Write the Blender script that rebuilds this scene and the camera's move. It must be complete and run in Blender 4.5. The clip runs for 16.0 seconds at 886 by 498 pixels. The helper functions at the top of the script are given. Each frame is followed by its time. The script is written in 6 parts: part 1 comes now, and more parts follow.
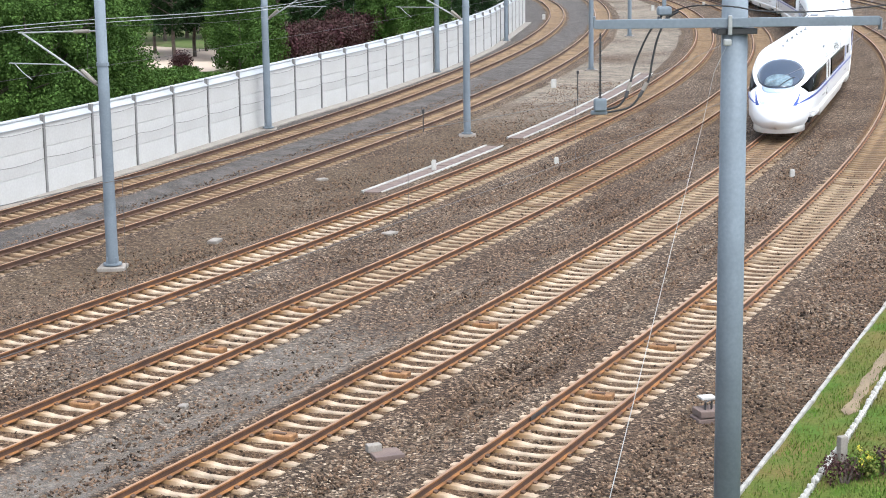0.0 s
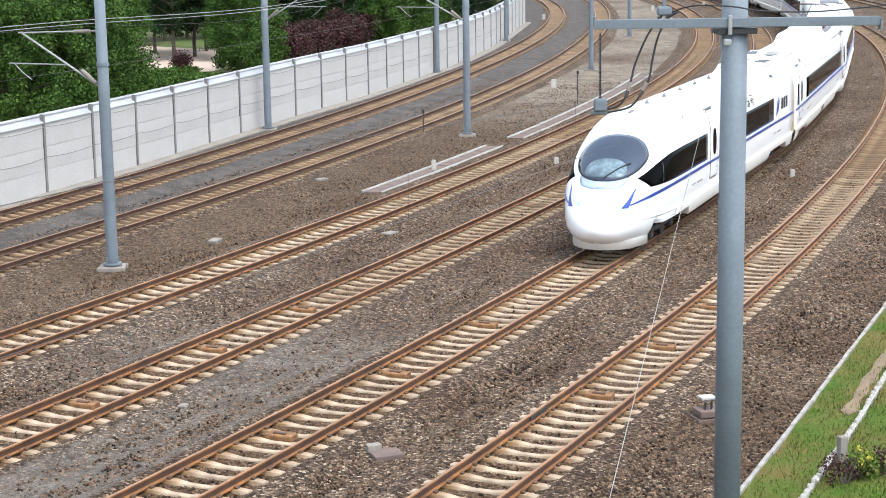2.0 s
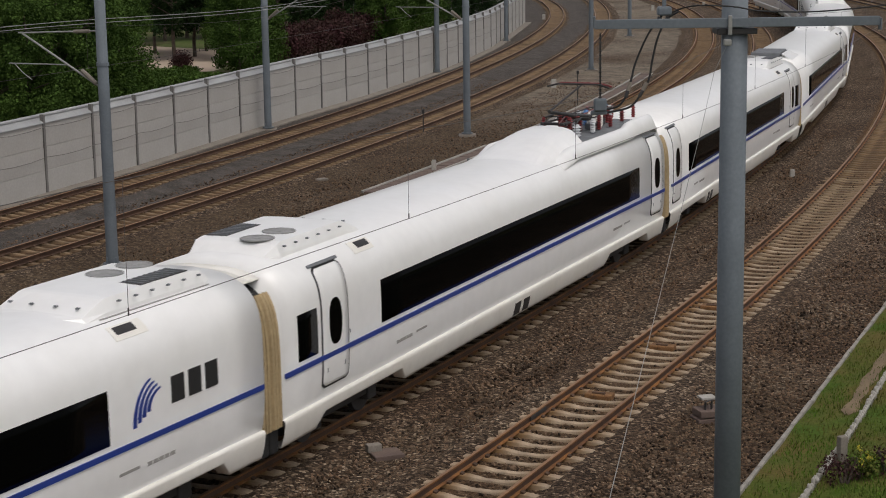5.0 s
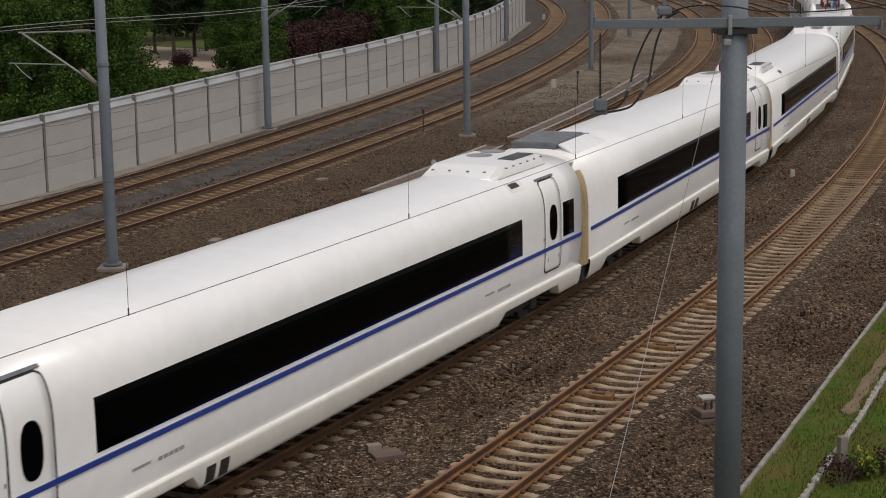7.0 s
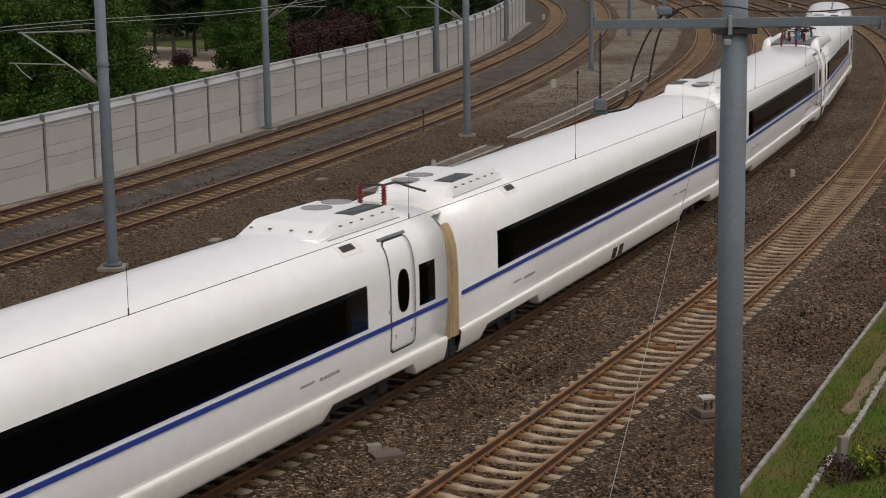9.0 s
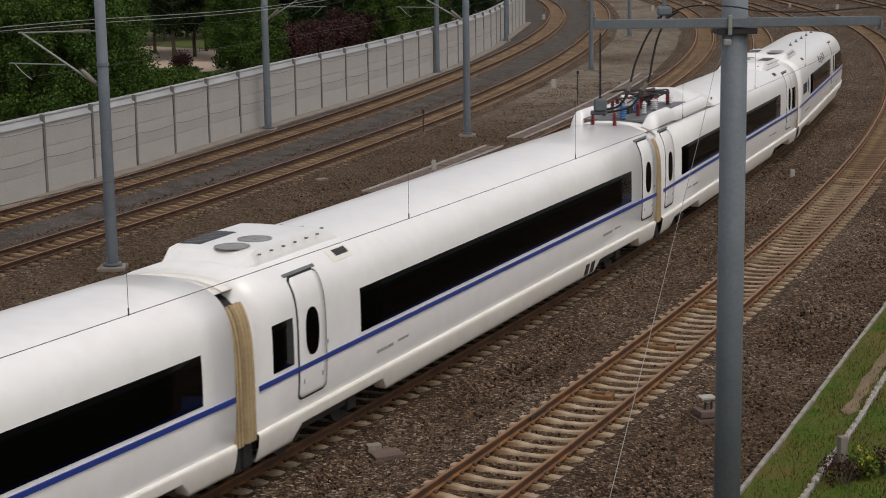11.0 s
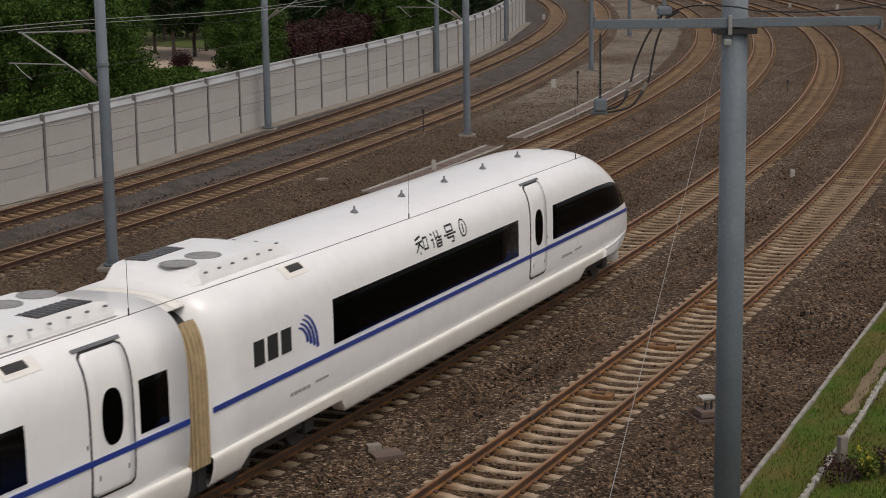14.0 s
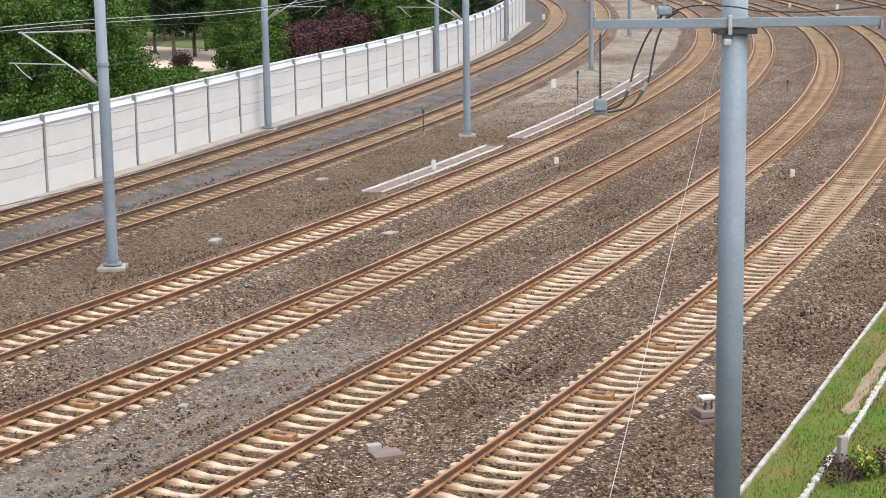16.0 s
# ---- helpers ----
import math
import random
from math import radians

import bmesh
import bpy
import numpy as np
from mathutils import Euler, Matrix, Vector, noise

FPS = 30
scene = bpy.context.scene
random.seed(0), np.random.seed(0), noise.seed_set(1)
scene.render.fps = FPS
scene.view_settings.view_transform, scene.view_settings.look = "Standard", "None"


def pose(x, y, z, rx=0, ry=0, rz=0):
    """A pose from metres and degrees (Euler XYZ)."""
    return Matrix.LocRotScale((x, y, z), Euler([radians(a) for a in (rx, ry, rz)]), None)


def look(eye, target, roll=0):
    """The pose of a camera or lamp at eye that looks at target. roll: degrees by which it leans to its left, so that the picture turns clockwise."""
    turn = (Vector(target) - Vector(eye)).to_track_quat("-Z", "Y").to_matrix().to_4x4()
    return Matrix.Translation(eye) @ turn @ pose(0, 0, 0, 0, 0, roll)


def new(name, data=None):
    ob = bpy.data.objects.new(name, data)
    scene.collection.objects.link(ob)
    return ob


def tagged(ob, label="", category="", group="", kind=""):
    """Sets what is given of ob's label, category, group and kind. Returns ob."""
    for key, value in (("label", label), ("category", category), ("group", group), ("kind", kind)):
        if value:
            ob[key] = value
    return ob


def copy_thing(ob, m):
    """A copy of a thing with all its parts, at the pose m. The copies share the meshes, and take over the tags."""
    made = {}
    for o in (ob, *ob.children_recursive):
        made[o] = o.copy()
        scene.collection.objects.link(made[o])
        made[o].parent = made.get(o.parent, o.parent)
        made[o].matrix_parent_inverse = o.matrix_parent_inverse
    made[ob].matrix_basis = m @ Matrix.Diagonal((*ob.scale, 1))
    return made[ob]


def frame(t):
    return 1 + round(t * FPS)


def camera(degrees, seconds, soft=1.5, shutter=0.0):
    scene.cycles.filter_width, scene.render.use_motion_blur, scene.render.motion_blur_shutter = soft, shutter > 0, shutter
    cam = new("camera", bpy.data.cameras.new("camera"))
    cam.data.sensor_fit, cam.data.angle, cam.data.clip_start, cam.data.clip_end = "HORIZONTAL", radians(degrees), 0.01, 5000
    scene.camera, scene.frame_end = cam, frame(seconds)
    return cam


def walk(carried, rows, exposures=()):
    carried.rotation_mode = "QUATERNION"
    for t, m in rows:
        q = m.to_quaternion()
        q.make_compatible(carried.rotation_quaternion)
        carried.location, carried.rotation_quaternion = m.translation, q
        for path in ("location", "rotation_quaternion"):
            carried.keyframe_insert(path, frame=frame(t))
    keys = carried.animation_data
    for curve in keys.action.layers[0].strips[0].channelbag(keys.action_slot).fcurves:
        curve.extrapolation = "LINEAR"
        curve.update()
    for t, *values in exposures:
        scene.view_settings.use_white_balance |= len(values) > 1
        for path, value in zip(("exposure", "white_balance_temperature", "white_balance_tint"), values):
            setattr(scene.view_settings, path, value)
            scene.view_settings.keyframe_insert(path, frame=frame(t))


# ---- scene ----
# ---------------------------------------------------------------- camera
cam = camera(28.457, 16.0, soft=1.0, shutter=0.1)
EYE = (0.0, 0.0, 10.253)
PITCH = radians(10.65)
VIEW = look(EYE, (0.0, math.cos(PITCH), 10.253 - math.sin(PITCH)), -0.825)
walk(cam, [(0.0, VIEW), (16.0, VIEW)], exposures=[
    (0.0, 1.52, 5800, 8), (1.5, 1.48, 5800, 8), (2.0, 1.4, 5850, 8), (2.5, 1.12, 6000, 9), (3.0, 0.66, 6250, 10), (3.5, 0.03, 6450, 11), (4.0, -0.28, 6500, 12), (5.0, -0.34, 6600, 12),
    (7.0, -0.34, 6700, 13), (12.5, -0.3, 6700, 13), (14.0, -0.32, 6750, 14), (14.5, -0.27, 6800, 14), (15.0, 0.05, 6800, 14), (15.5, 0.92, 6450, 11), (16.0, 1.44, 6150, 11)])

# ---------------------------------------------------------------- light
SUN_EL, SUN_AZ = 63.0, 142.0          # height, compass bearing from +y clockwise
world = bpy.data.worlds.new("world")
scene.world = world
world.use_nodes = True
wn = world.node_tree.nodes
sky = wn.new("ShaderNodeTexSky")
sky.sky_type, sky.sun_disc = "NISHITA", False
sky.sun_elevation, sky.sun_rotation = radians(SUN_EL), radians(SUN_AZ)
sky.air_density, sky.dust_density, sky.ozone_density = 1.0, 4.0, 1.0
pale = wn.new("ShaderNodeHueSaturation")        # haze takes the blue out of the sky
pale.inputs["Saturation"].default_value = 0.35
world.node_tree.links.new(sky.outputs[0], pale.inputs["Color"])
world.node_tree.links.new(pale.outputs[0], wn["Background"].inputs["Color"])
wn["Background"].inputs["Strength"].default_value = 0.16
sun = new("sun", bpy.data.lights.new("sun", "SUN"))
sun.data.energy, sun.data.angle, sun.data.color = 0.75, radians(25), (1.0, 0.96, 0.9)
az, el = radians(SUN_AZ), radians(SUN_EL)
sun.matrix_world = look((math.sin(az) * math.cos(el) * 100, math.cos(az) * math.cos(el) * 100, math.sin(el) * 100), (0, 0, 0))


# ---------------------------------------------------------------- materials
def mat(name, color, rough=0.6, metal=0.0, vary=0.25, scale=3.0, fine=40.0, bump=0.15, second=None, coords="Object", spec=0.5, island=0.0, coat=0.0):
    """A surface with variation at two scales: stains (scale) and grain (fine), per metre."""
    m = bpy.data.materials.new(name)
    m.use_nodes = True
    n, l = m.node_tree.nodes, m.node_tree.links
    b = n["Principled BSDF"]
    b.inputs["Roughness"].default_value, b.inputs["Metallic"].default_value = rough, metal
    b.inputs["Specular IOR Level"].default_value = spec
    b.inputs["Coat Weight"].default_value = coat
    tc = n.new("ShaderNodeTexCoord")
    big, small = n.new("ShaderNodeTexNoise"), n.new("ShaderNodeTexNoise")
    for tex, sc, det in ((big, scale, 4.0), (small, fine, 3.0)):
        tex.inputs["Scale"].default_value, tex.inputs["Detail"].default_value = sc, det
        l.new(tc.outputs[coords], tex.inputs["Vector"])
    c2 = second or tuple(c * (1 - vary) for c in color)
    mix = n.new("ShaderNodeMix")
    mix.data_type = "RGBA"
    mix.inputs["A"].default_value, mix.inputs["B"].default_value = (*color, 1), (*c2, 1)
    ramp = n.new("ShaderNodeMapRange")
    ramp.inputs["From Min"].default_value, ramp.inputs["From Max"].default_value = 0.35, 0.68
    l.new(big.outputs["Fac"], ramp.inputs["Value"])
    l.new(ramp.outputs[0], mix.inputs["Factor"])
    out = mix.outputs["Result"]
    grain = n.new("ShaderNodeMix")
    grain.data_type, grain.blend_type = "RGBA", "MULTIPLY"
    grain.inputs["Factor"].default_value = 1.0
    gr = n.new("ShaderNodeMapRange")
    gr.inputs["From Min"].default_value, gr.inputs["From Max"].default_value = 0.3, 0.7
    gr.inputs["To Min"].default_value, gr.inputs["To Max"].default_value = 1 - vary * 0.6, 1 + vary * 0.3
    l.new(small.outputs["Fac"], gr.inputs["Value"])
    l.new(out, grain.inputs["A"])
    l.new(gr.outputs[0], grain.inputs["B"])
    out = grain.outputs["Result"]
    if island:
        geo, hsv = n.new("ShaderNodeNewGeometry"), n.new("ShaderNodeHueSaturation")
        obj = n.new("ShaderNodeObjectInfo")
        add, mr = n.new("ShaderNodeMath"), n.new("ShaderNodeMapRange")
        l.new(geo.outputs["Random Per Island"], add.inputs[0])
        l.new(obj.outputs["Random"], add.inputs[1])
        add.operation = "ADD"
        fr = n.new("ShaderNodeMath")
        fr.operation = "FRACT"
        l.new(add.outputs[0], fr.inputs[0])
        mr.inputs["To Min"].default_value, mr.inputs["To Max"].default_value = 1 - island, 1 + island
        l.new(fr.outputs[0], mr.inputs["Value"])
        l.new(mr.outputs[0], hsv.inputs["Value"])
        l.new(out, hsv.inputs["Color"])
        out = hsv.outputs["Color"]
    l.new(out, b.inputs["Base Color"])
    if bump:
        bp = n.new("ShaderNodeBump")
        bp.inputs["Strength"].default_value, bp.inputs["Distance"].default_value = bump, 0.02
        l.new(small.outputs["Fac"], bp.inputs["Height"])
        l.new(bp.outputs[0], b.inputs["Normal"])
    return m


def ballast_material():
    """Crushed stone; the zone attribute turns it to brown, weedy dirt, the pale one to sand."""
    m = bpy.data.materials.new("ballast")
    m.use_nodes = True
    n, l = m.node_tree.nodes, m.node_tree.links
    b = n["Principled BSDF"]
    b.inputs["Roughness"].default_value = 0.95
    b.inputs["Specular IOR Level"].default_value = 0.2
    tc = n.new("ShaderNodeTexCoord")
    vor = n.new("ShaderNodeTexVoronoi")
    vor.inputs["Scale"].default_value = 16.0
    edge = n.new("ShaderNodeTexVoronoi")
    edge.feature = "DISTANCE_TO_EDGE"
    edge.inputs["Scale"].default_value = 16.0
    big = n.new("ShaderNodeTexNoise")
    big.inputs["Scale"].default_value, big.inputs["Detail"].default_value = 0.22, 6.0
    fine = n.new("ShaderNodeTexNoise")
    fine.inputs["Scale"].default_value, fine.inputs["Detail"].default_value = 6.0, 5.0
    for t in (vor, edge, big, fine):
        l.new(tc.outputs["Object"], t.inputs["Vector"])
    sep = n.new("ShaderNodeSeparateColor")
    l.new(vor.outputs["Color"], sep.inputs[0])
    ramp = n.new("ShaderNodeValToRGB")
    e = ramp.color_ramp.elements
    e[0].position, e[0].color = 0.0, (0.015, 0.009, 0.005, 1)
    e[1].position, e[1].color = 1.0, (0.34, 0.262, 0.185, 1)
    for pos, col in ((0.3, (0.042, 0.027, 0.016, 1)), (0.6, (0.092, 0.061, 0.038, 1)), (0.85, (0.15, 0.106, 0.071, 1))):
        x = e.new(pos)
        x.color = col
    l.new(sep.outputs[0], ramp.inputs[0])
    # shade between the stones is put into the colour along the cell edges
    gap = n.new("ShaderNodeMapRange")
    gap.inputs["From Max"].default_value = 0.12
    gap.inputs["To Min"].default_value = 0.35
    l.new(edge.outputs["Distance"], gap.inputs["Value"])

    def mixed(kind, fac, a, c):
        mx = n.new("ShaderNodeMix")
        mx.data_type, mx.blend_type = "RGBA", kind
        for key, val in (("Factor", fac), ("A", a), ("B", c)):
            if isinstance(val, (float, tuple)):
                mx.inputs[key].default_value = val
            else:
                l.new(val, mx.inputs[key])
        return mx.outputs["Result"]

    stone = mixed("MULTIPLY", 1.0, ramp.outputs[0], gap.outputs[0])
    tone = n.new("ShaderNodeValToRGB")
    tone.color_ramp.elements[0].position, tone.color_ramp.elements[0].color = 0.38, (0.84, 0.77, 0.71, 1)
    tone.color_ramp.elements[1].position, tone.color_ramp.elements[1].color = 0.64, (1.3, 1.34, 1.36, 1)
    l.new(big.outputs["Fac"], tone.inputs[0])
    stone = mixed("MULTIPLY", 1.0, stone, tone.outputs[0])
    dirt = n.new("ShaderNodeValToRGB")
    de = dirt.color_ramp.elements
    de[0].position, de[0].color = 0.3, (0.022, 0.014, 0.007, 1)
    de[1].position, de[1].color = 0.72, (0.145, 0.1, 0.056, 1)
    x = de.new(0.5)
    x.color = (0.064, 0.042, 0.023, 1)
    l.new(fine.outputs["Fac"], dirt.inputs[0])
    mott = n.new("ShaderNodeTexNoise")
    mott.inputs["Scale"].default_value, mott.inputs["Detail"].default_value, mott.inputs["Roughness"].default_value = 1.1, 8.0, 0.7
    l.new(tc.outputs["Object"], mott.inputs["Vector"])
    patchy = n.new("ShaderNodeMapRange")
    patchy.inputs["From Min"].default_value, patchy.inputs["From Max"].default_value = 0.35, 0.68
    patchy.inputs["To Min"].default_value, patchy.inputs["To Max"].default_value = 0.6, 1.55
    l.new(mott.outputs["Fac"], patchy.inputs["Value"])
    col = stone
    for name, paint in (("dirt", mixed("MULTIPLY", 0.5, dirt.outputs[0], gap.outputs[0])), ("grit", (0.088, 0.079, 0.071, 1)), ("pale", (0.15, 0.135, 0.115, 1)), ("sand", (0.20, 0.165, 0.125, 1)), ("rust", mixed("MULTIPLY", 1.0, (0.105, 0.058, 0.026, 1), gap.outputs[0]))):
        at = n.new("ShaderNodeAttribute")
        at.attribute_name = name
        warp = n.new("ShaderNodeMath")
        warp.operation = "MULTIPLY_ADD"
        l.new(fine.outputs["Fac"], warp.inputs[0])
        warp.inputs[1].default_value = 0.9
        l.new(at.outputs["Fac"], warp.inputs[2])
        cut = n.new("ShaderNodeMapRange")
        cut.inputs["From Min"].default_value, cut.inputs["From Max"].default_value = 0.65, 1.2
        cut.inputs["To Max"].default_value = 0.9
        l.new(warp.outputs[0], cut.inputs["Value"])
        if isinstance(paint, tuple):
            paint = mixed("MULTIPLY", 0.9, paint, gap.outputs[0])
            paint = mixed("MULTIPLY", 1.0, paint, patchy.outputs[0])
        col = mixed("MIX", cut.outputs[0], col, paint)
    l.new(col, b.inputs["Base Color"])
    bp = n.new("ShaderNodeBump")
    bp.inputs["Strength"].default_value, bp.inputs["Distance"].default_value = 0.9, 0.04
    l.new(edge.outputs["Distance"], bp.inputs["Height"])
    l.new(bp.outputs[0], b.inputs["Normal"])
    return m


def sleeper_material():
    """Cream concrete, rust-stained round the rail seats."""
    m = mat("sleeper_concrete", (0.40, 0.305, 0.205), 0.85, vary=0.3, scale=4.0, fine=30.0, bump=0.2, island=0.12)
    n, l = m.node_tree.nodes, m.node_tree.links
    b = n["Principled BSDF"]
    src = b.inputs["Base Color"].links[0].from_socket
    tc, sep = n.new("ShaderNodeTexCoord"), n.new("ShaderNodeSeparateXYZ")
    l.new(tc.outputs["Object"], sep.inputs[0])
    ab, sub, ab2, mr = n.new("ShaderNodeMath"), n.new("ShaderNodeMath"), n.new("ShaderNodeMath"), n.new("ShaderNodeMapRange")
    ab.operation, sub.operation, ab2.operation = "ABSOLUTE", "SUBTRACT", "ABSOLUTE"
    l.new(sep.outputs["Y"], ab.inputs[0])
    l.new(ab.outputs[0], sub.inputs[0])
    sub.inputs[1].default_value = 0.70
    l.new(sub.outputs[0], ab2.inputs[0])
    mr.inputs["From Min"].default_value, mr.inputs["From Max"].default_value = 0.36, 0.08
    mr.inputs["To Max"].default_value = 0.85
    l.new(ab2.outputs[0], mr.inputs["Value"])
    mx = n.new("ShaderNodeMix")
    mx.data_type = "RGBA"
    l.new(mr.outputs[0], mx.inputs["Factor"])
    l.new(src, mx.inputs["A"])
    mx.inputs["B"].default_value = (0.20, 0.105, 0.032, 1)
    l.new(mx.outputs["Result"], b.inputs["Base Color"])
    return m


M_BALLAST = ballast_material()
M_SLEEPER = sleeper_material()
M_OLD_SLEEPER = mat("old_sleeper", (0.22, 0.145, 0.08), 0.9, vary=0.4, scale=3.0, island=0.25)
# browner copies of the sleeper colour for those farther down the line
M_TAN_SLEEPER = mat("far_tan_sleeper", (0.20, 0.128, 0.066), 0.9, vary=0.35, scale=3.0, island=0.2)
M_MID_SLEEPER = mat("mid_tan_sleeper", (0.29, 0.208, 0.128), 0.9, vary=0.35, scale=3.0, island=0.14)
M_RUST = mat("rail_rust", (0.235, 0.096, 0.022), 0.8, vary=0.45, scale=2.0, fine=25.0, bump=0.2, second=(0.10, 0.042, 0.016))
M_RAILDARK = mat("rail_dark_brown", (0.085, 0.042, 0.022), 0.85, vary=0.4, scale=2.0, fine=25.0, bump=0.2)
M_DASH = mat("dashboard_glass", (0.16, 0.22, 0.25), 0.12, vary=0.5, scale=3.0, fine=9.0, bump=0.0)
M_RAILTOP = mat("rail_top", (0.36, 0.19, 0.09), 0.45, metal=0.5, vary=0.3, scale=1.0, fine=20.0, bump=0.05)
M_CLIP = mat("rail_clip", (0.10, 0.055, 0.03), 0.8, vary=0.4)
M_STONE = mat("stone", (0.125, 0.083, 0.054), 0.95, vary=0.35, scale=1.2, fine=60.0, bump=0.0, second=(0.082, 0.051, 0.031), island=0.9, spec=0.2)
M_WALL = mat("wall_panel", (0.44, 0.425, 0.395), 0.8, vary=0.12, scale=0.6, fine=12.0, bump=0.05, second=(0.40, 0.38, 0.345))
M_COPING = mat("wall_coping", (0.33, 0.335, 0.33), 0.6, vary=0.2, scale=1.0)
M_CONCRETE = mat("concrete", (0.24, 0.21, 0.175), 0.9, vary=0.3, scale=1.5, fine=25.0)
M_PINK = mat("pink_concrete", (0.15, 0.105, 0.085), 0.9, vary=0.3, scale=1.5, fine=25.0)
M_KERB = mat("kerb_concrete", (0.30, 0.28, 0.245), 0.9, vary=0.35, scale=2.5, fine=25.0)
M_ANCHOR = mat("rusty_anchor", (0.26, 0.13, 0.05), 0.9, vary=0.5, scale=6.0, fine=30.0, bump=0.4)
M_STEEL = mat("galvanised_steel", (0.155, 0.18, 0.20), 0.7, metal=0.1, vary=0.18, scale=1.2, fine=18.0, bump=0.04)
M_POST = mat("grey_post", (0.20, 0.19, 0.175), 0.7, vary=0.25, scale=2.0)
M_DARK = mat("dark_steel", (0.035, 0.033, 0.032), 0.6, vary=0.3, scale=3.0)
M_WIRE = mat("wire", (0.10, 0.09, 0.085), 0.5, metal=0.3, vary=0.2)
M_WIRELIGHT = mat("aluminium_wire", (0.33, 0.33, 0.31), 0.5, metal=0.3, vary=0.15)
M_GRASS = mat("grass", (0.058, 0.10, 0.014), 0.95, vary=0.45, scale=0.7, fine=14.0, bump=0.6, second=(0.125, 0.095, 0.032), spec=0.1)
M_EARTH = mat("earth", (0.20, 0.145, 0.085), 0.95, vary=0.3, scale=1.0, fine=20.0, bump=0.3)
M_FIELD = mat("park_ground", (0.085, 0.12, 0.035), 0.95, vary=0.4, scale=0.15, fine=2.0, bump=0.3, second=(0.12, 0.10, 0.055), spec=0.1)
M_PLAZA = mat("plaza", (0.42, 0.33, 0.25), 0.9, vary=0.15, scale=0.4)
M_LEAF = mat("leaf", (0.064, 0.112, 0.022), 0.85, vary=0.3, scale=0.6, fine=4.0, bump=0.0, second=(0.042, 0.08, 0.017), island=0.25, spec=0.08)
M_LEAFDARK = mat("dark_leaf", (0.026, 0.05, 0.017), 0.85, vary=0.3, scale=0.5, fine=4.0, bump=0.0, island=0.35, spec=0.08)
M_LEAFRED = mat("purple_leaf", (0.06, 0.024, 0.027), 0.75, vary=0.35, scale=0.8, fine=4.0, bump=0.0, second=(0.05, 0.035, 0.025), island=0.35, spec=0.08)
M_BLADE = mat("blade", (0.07, 0.155, 0.012), 0.8, vary=0.3, scale=0.8, fine=4.0, bump=0.0, second=(0.13, 0.105, 0.032), island=0.4, spec=0.2)
M_YELLOW = mat("yellow_leaf", (0.42, 0.36, 0.03), 0.8, vary=0.3, island=0.3, bump=0.0)
M_BARK = mat("bark", (0.11, 0.085, 0.065), 0.95, vary=0.4, scale=3.0, fine=25.0, bump=0.5)
M_WHITE = mat("white_paint", (0.88, 0.88, 0.865), 0.28, vary=0.05, scale=0.5, fine=3.0, bump=0.0, second=(0.85, 0.845, 0.82), coat=0.3)
M_CREAM = mat("soiled_white_paint", (0.85, 0.83, 0.77), 0.33, vary=0.08, scale=0.6, fine=4.0, bump=0.0, second=(0.79, 0.76, 0.68), coat=0.2)
M_GLASS = mat("dark_glass", (0.002, 0.0022, 0.002), 0.06, spec=0.02, vary=0.3, scale=0.5, fine=1.0, bump=0.0)
M_SHIELD = mat("windscreen_glass", (0.022, 0.036, 0.062), 0.05, vary=0.3, scale=0.5, fine=1.0, bump=0.0, coat=0.5)
M_BLUE = mat("blue_stripe", (0.02, 0.05, 0.27), 0.3, vary=0.1, bump=0.0)
M_SEAL = mat("black_seal", (0.016, 0.016, 0.016), 0.7, vary=0.2, bump=0.0)
M_TAN = mat("tan_bellows", (0.45, 0.335, 0.18), 0.75, vary=0.25, scale=2.0, fine=14.0, bump=0.1)
M_GREYPLATE = mat("grey_nose_plate", (0.30, 0.36, 0.43), 0.3, vary=0.12, bump=0.0)
M_LENS = mat("lamp_lens", (0.58, 0.63, 0.64), 0.12, vary=0.3, scale=8.0, bump=0.0)
M_GREYTEXT = mat("grey_marking", (0.36, 0.35, 0.33), 0.5, vary=0.1, bump=0.0)
M_ROOFGREY = mat("roof_well", (0.17, 0.18, 0.19), 0.7, vary=0.3, scale=3.0)
M_REDINS = mat("red_insulator", (0.20, 0.025, 0.025), 0.35, vary=0.2, bump=0.0)
M_WHITEINS = mat("white_insulator", (0.70, 0.71, 0.72), 0.3, vary=0.1, bump=0.0)
M_BLUEINS = mat("blue_insulator", (0.12, 0.26, 0.50), 0.35, vary=0.1, bump=0.0)
M_FAN = mat("fan_grille", (0.30, 0.30, 0.29), 0.7, vary=0.3, scale=6.0, bump=0.0)
M_PALE = mat("pale_concrete", (0.40, 0.38, 0.34), 0.85, vary=0.2, scale=2.0, fine=25.0)


# ---------------------------------------------------------------- helpers of the scene
def mesh_from(name, verts, faces, material, smooth=False):
    me = bpy.data.meshes.new(name)
    me.from_pydata([tuple(v) for v in verts], [], faces)
    for m in material if isinstance(material, (list, tuple)) else (material,):
        me.materials.append(m)
    if smooth:
        me.polygons.foreach_set("use_smooth", [True] * len(me.polygons))
    me.update()
    return me


def part(name, bm, material, parent, label="", smooth=False):
    """Links a bmesh, a mesh or (verts, faces) as one mesh object under a thing or a part."""
    if isinstance(bm, bmesh.types.BMesh):
        bmesh.ops.recalc_face_normals(bm, faces=bm.faces)
        me = bpy.data.meshes.new(name)
        bm.to_mesh(me)
        bm.free()
        me.materials.append(material)
        if smooth:
            me.polygons.foreach_set("use_smooth", [True] * len(me.polygons))
    elif isinstance(bm, tuple):
        me = mesh_from(name, bm[0], bm[1], material, smooth)
    else:
        me = bm
    ob = new(name, me)
    ob.parent = parent
    return tagged(ob, label)


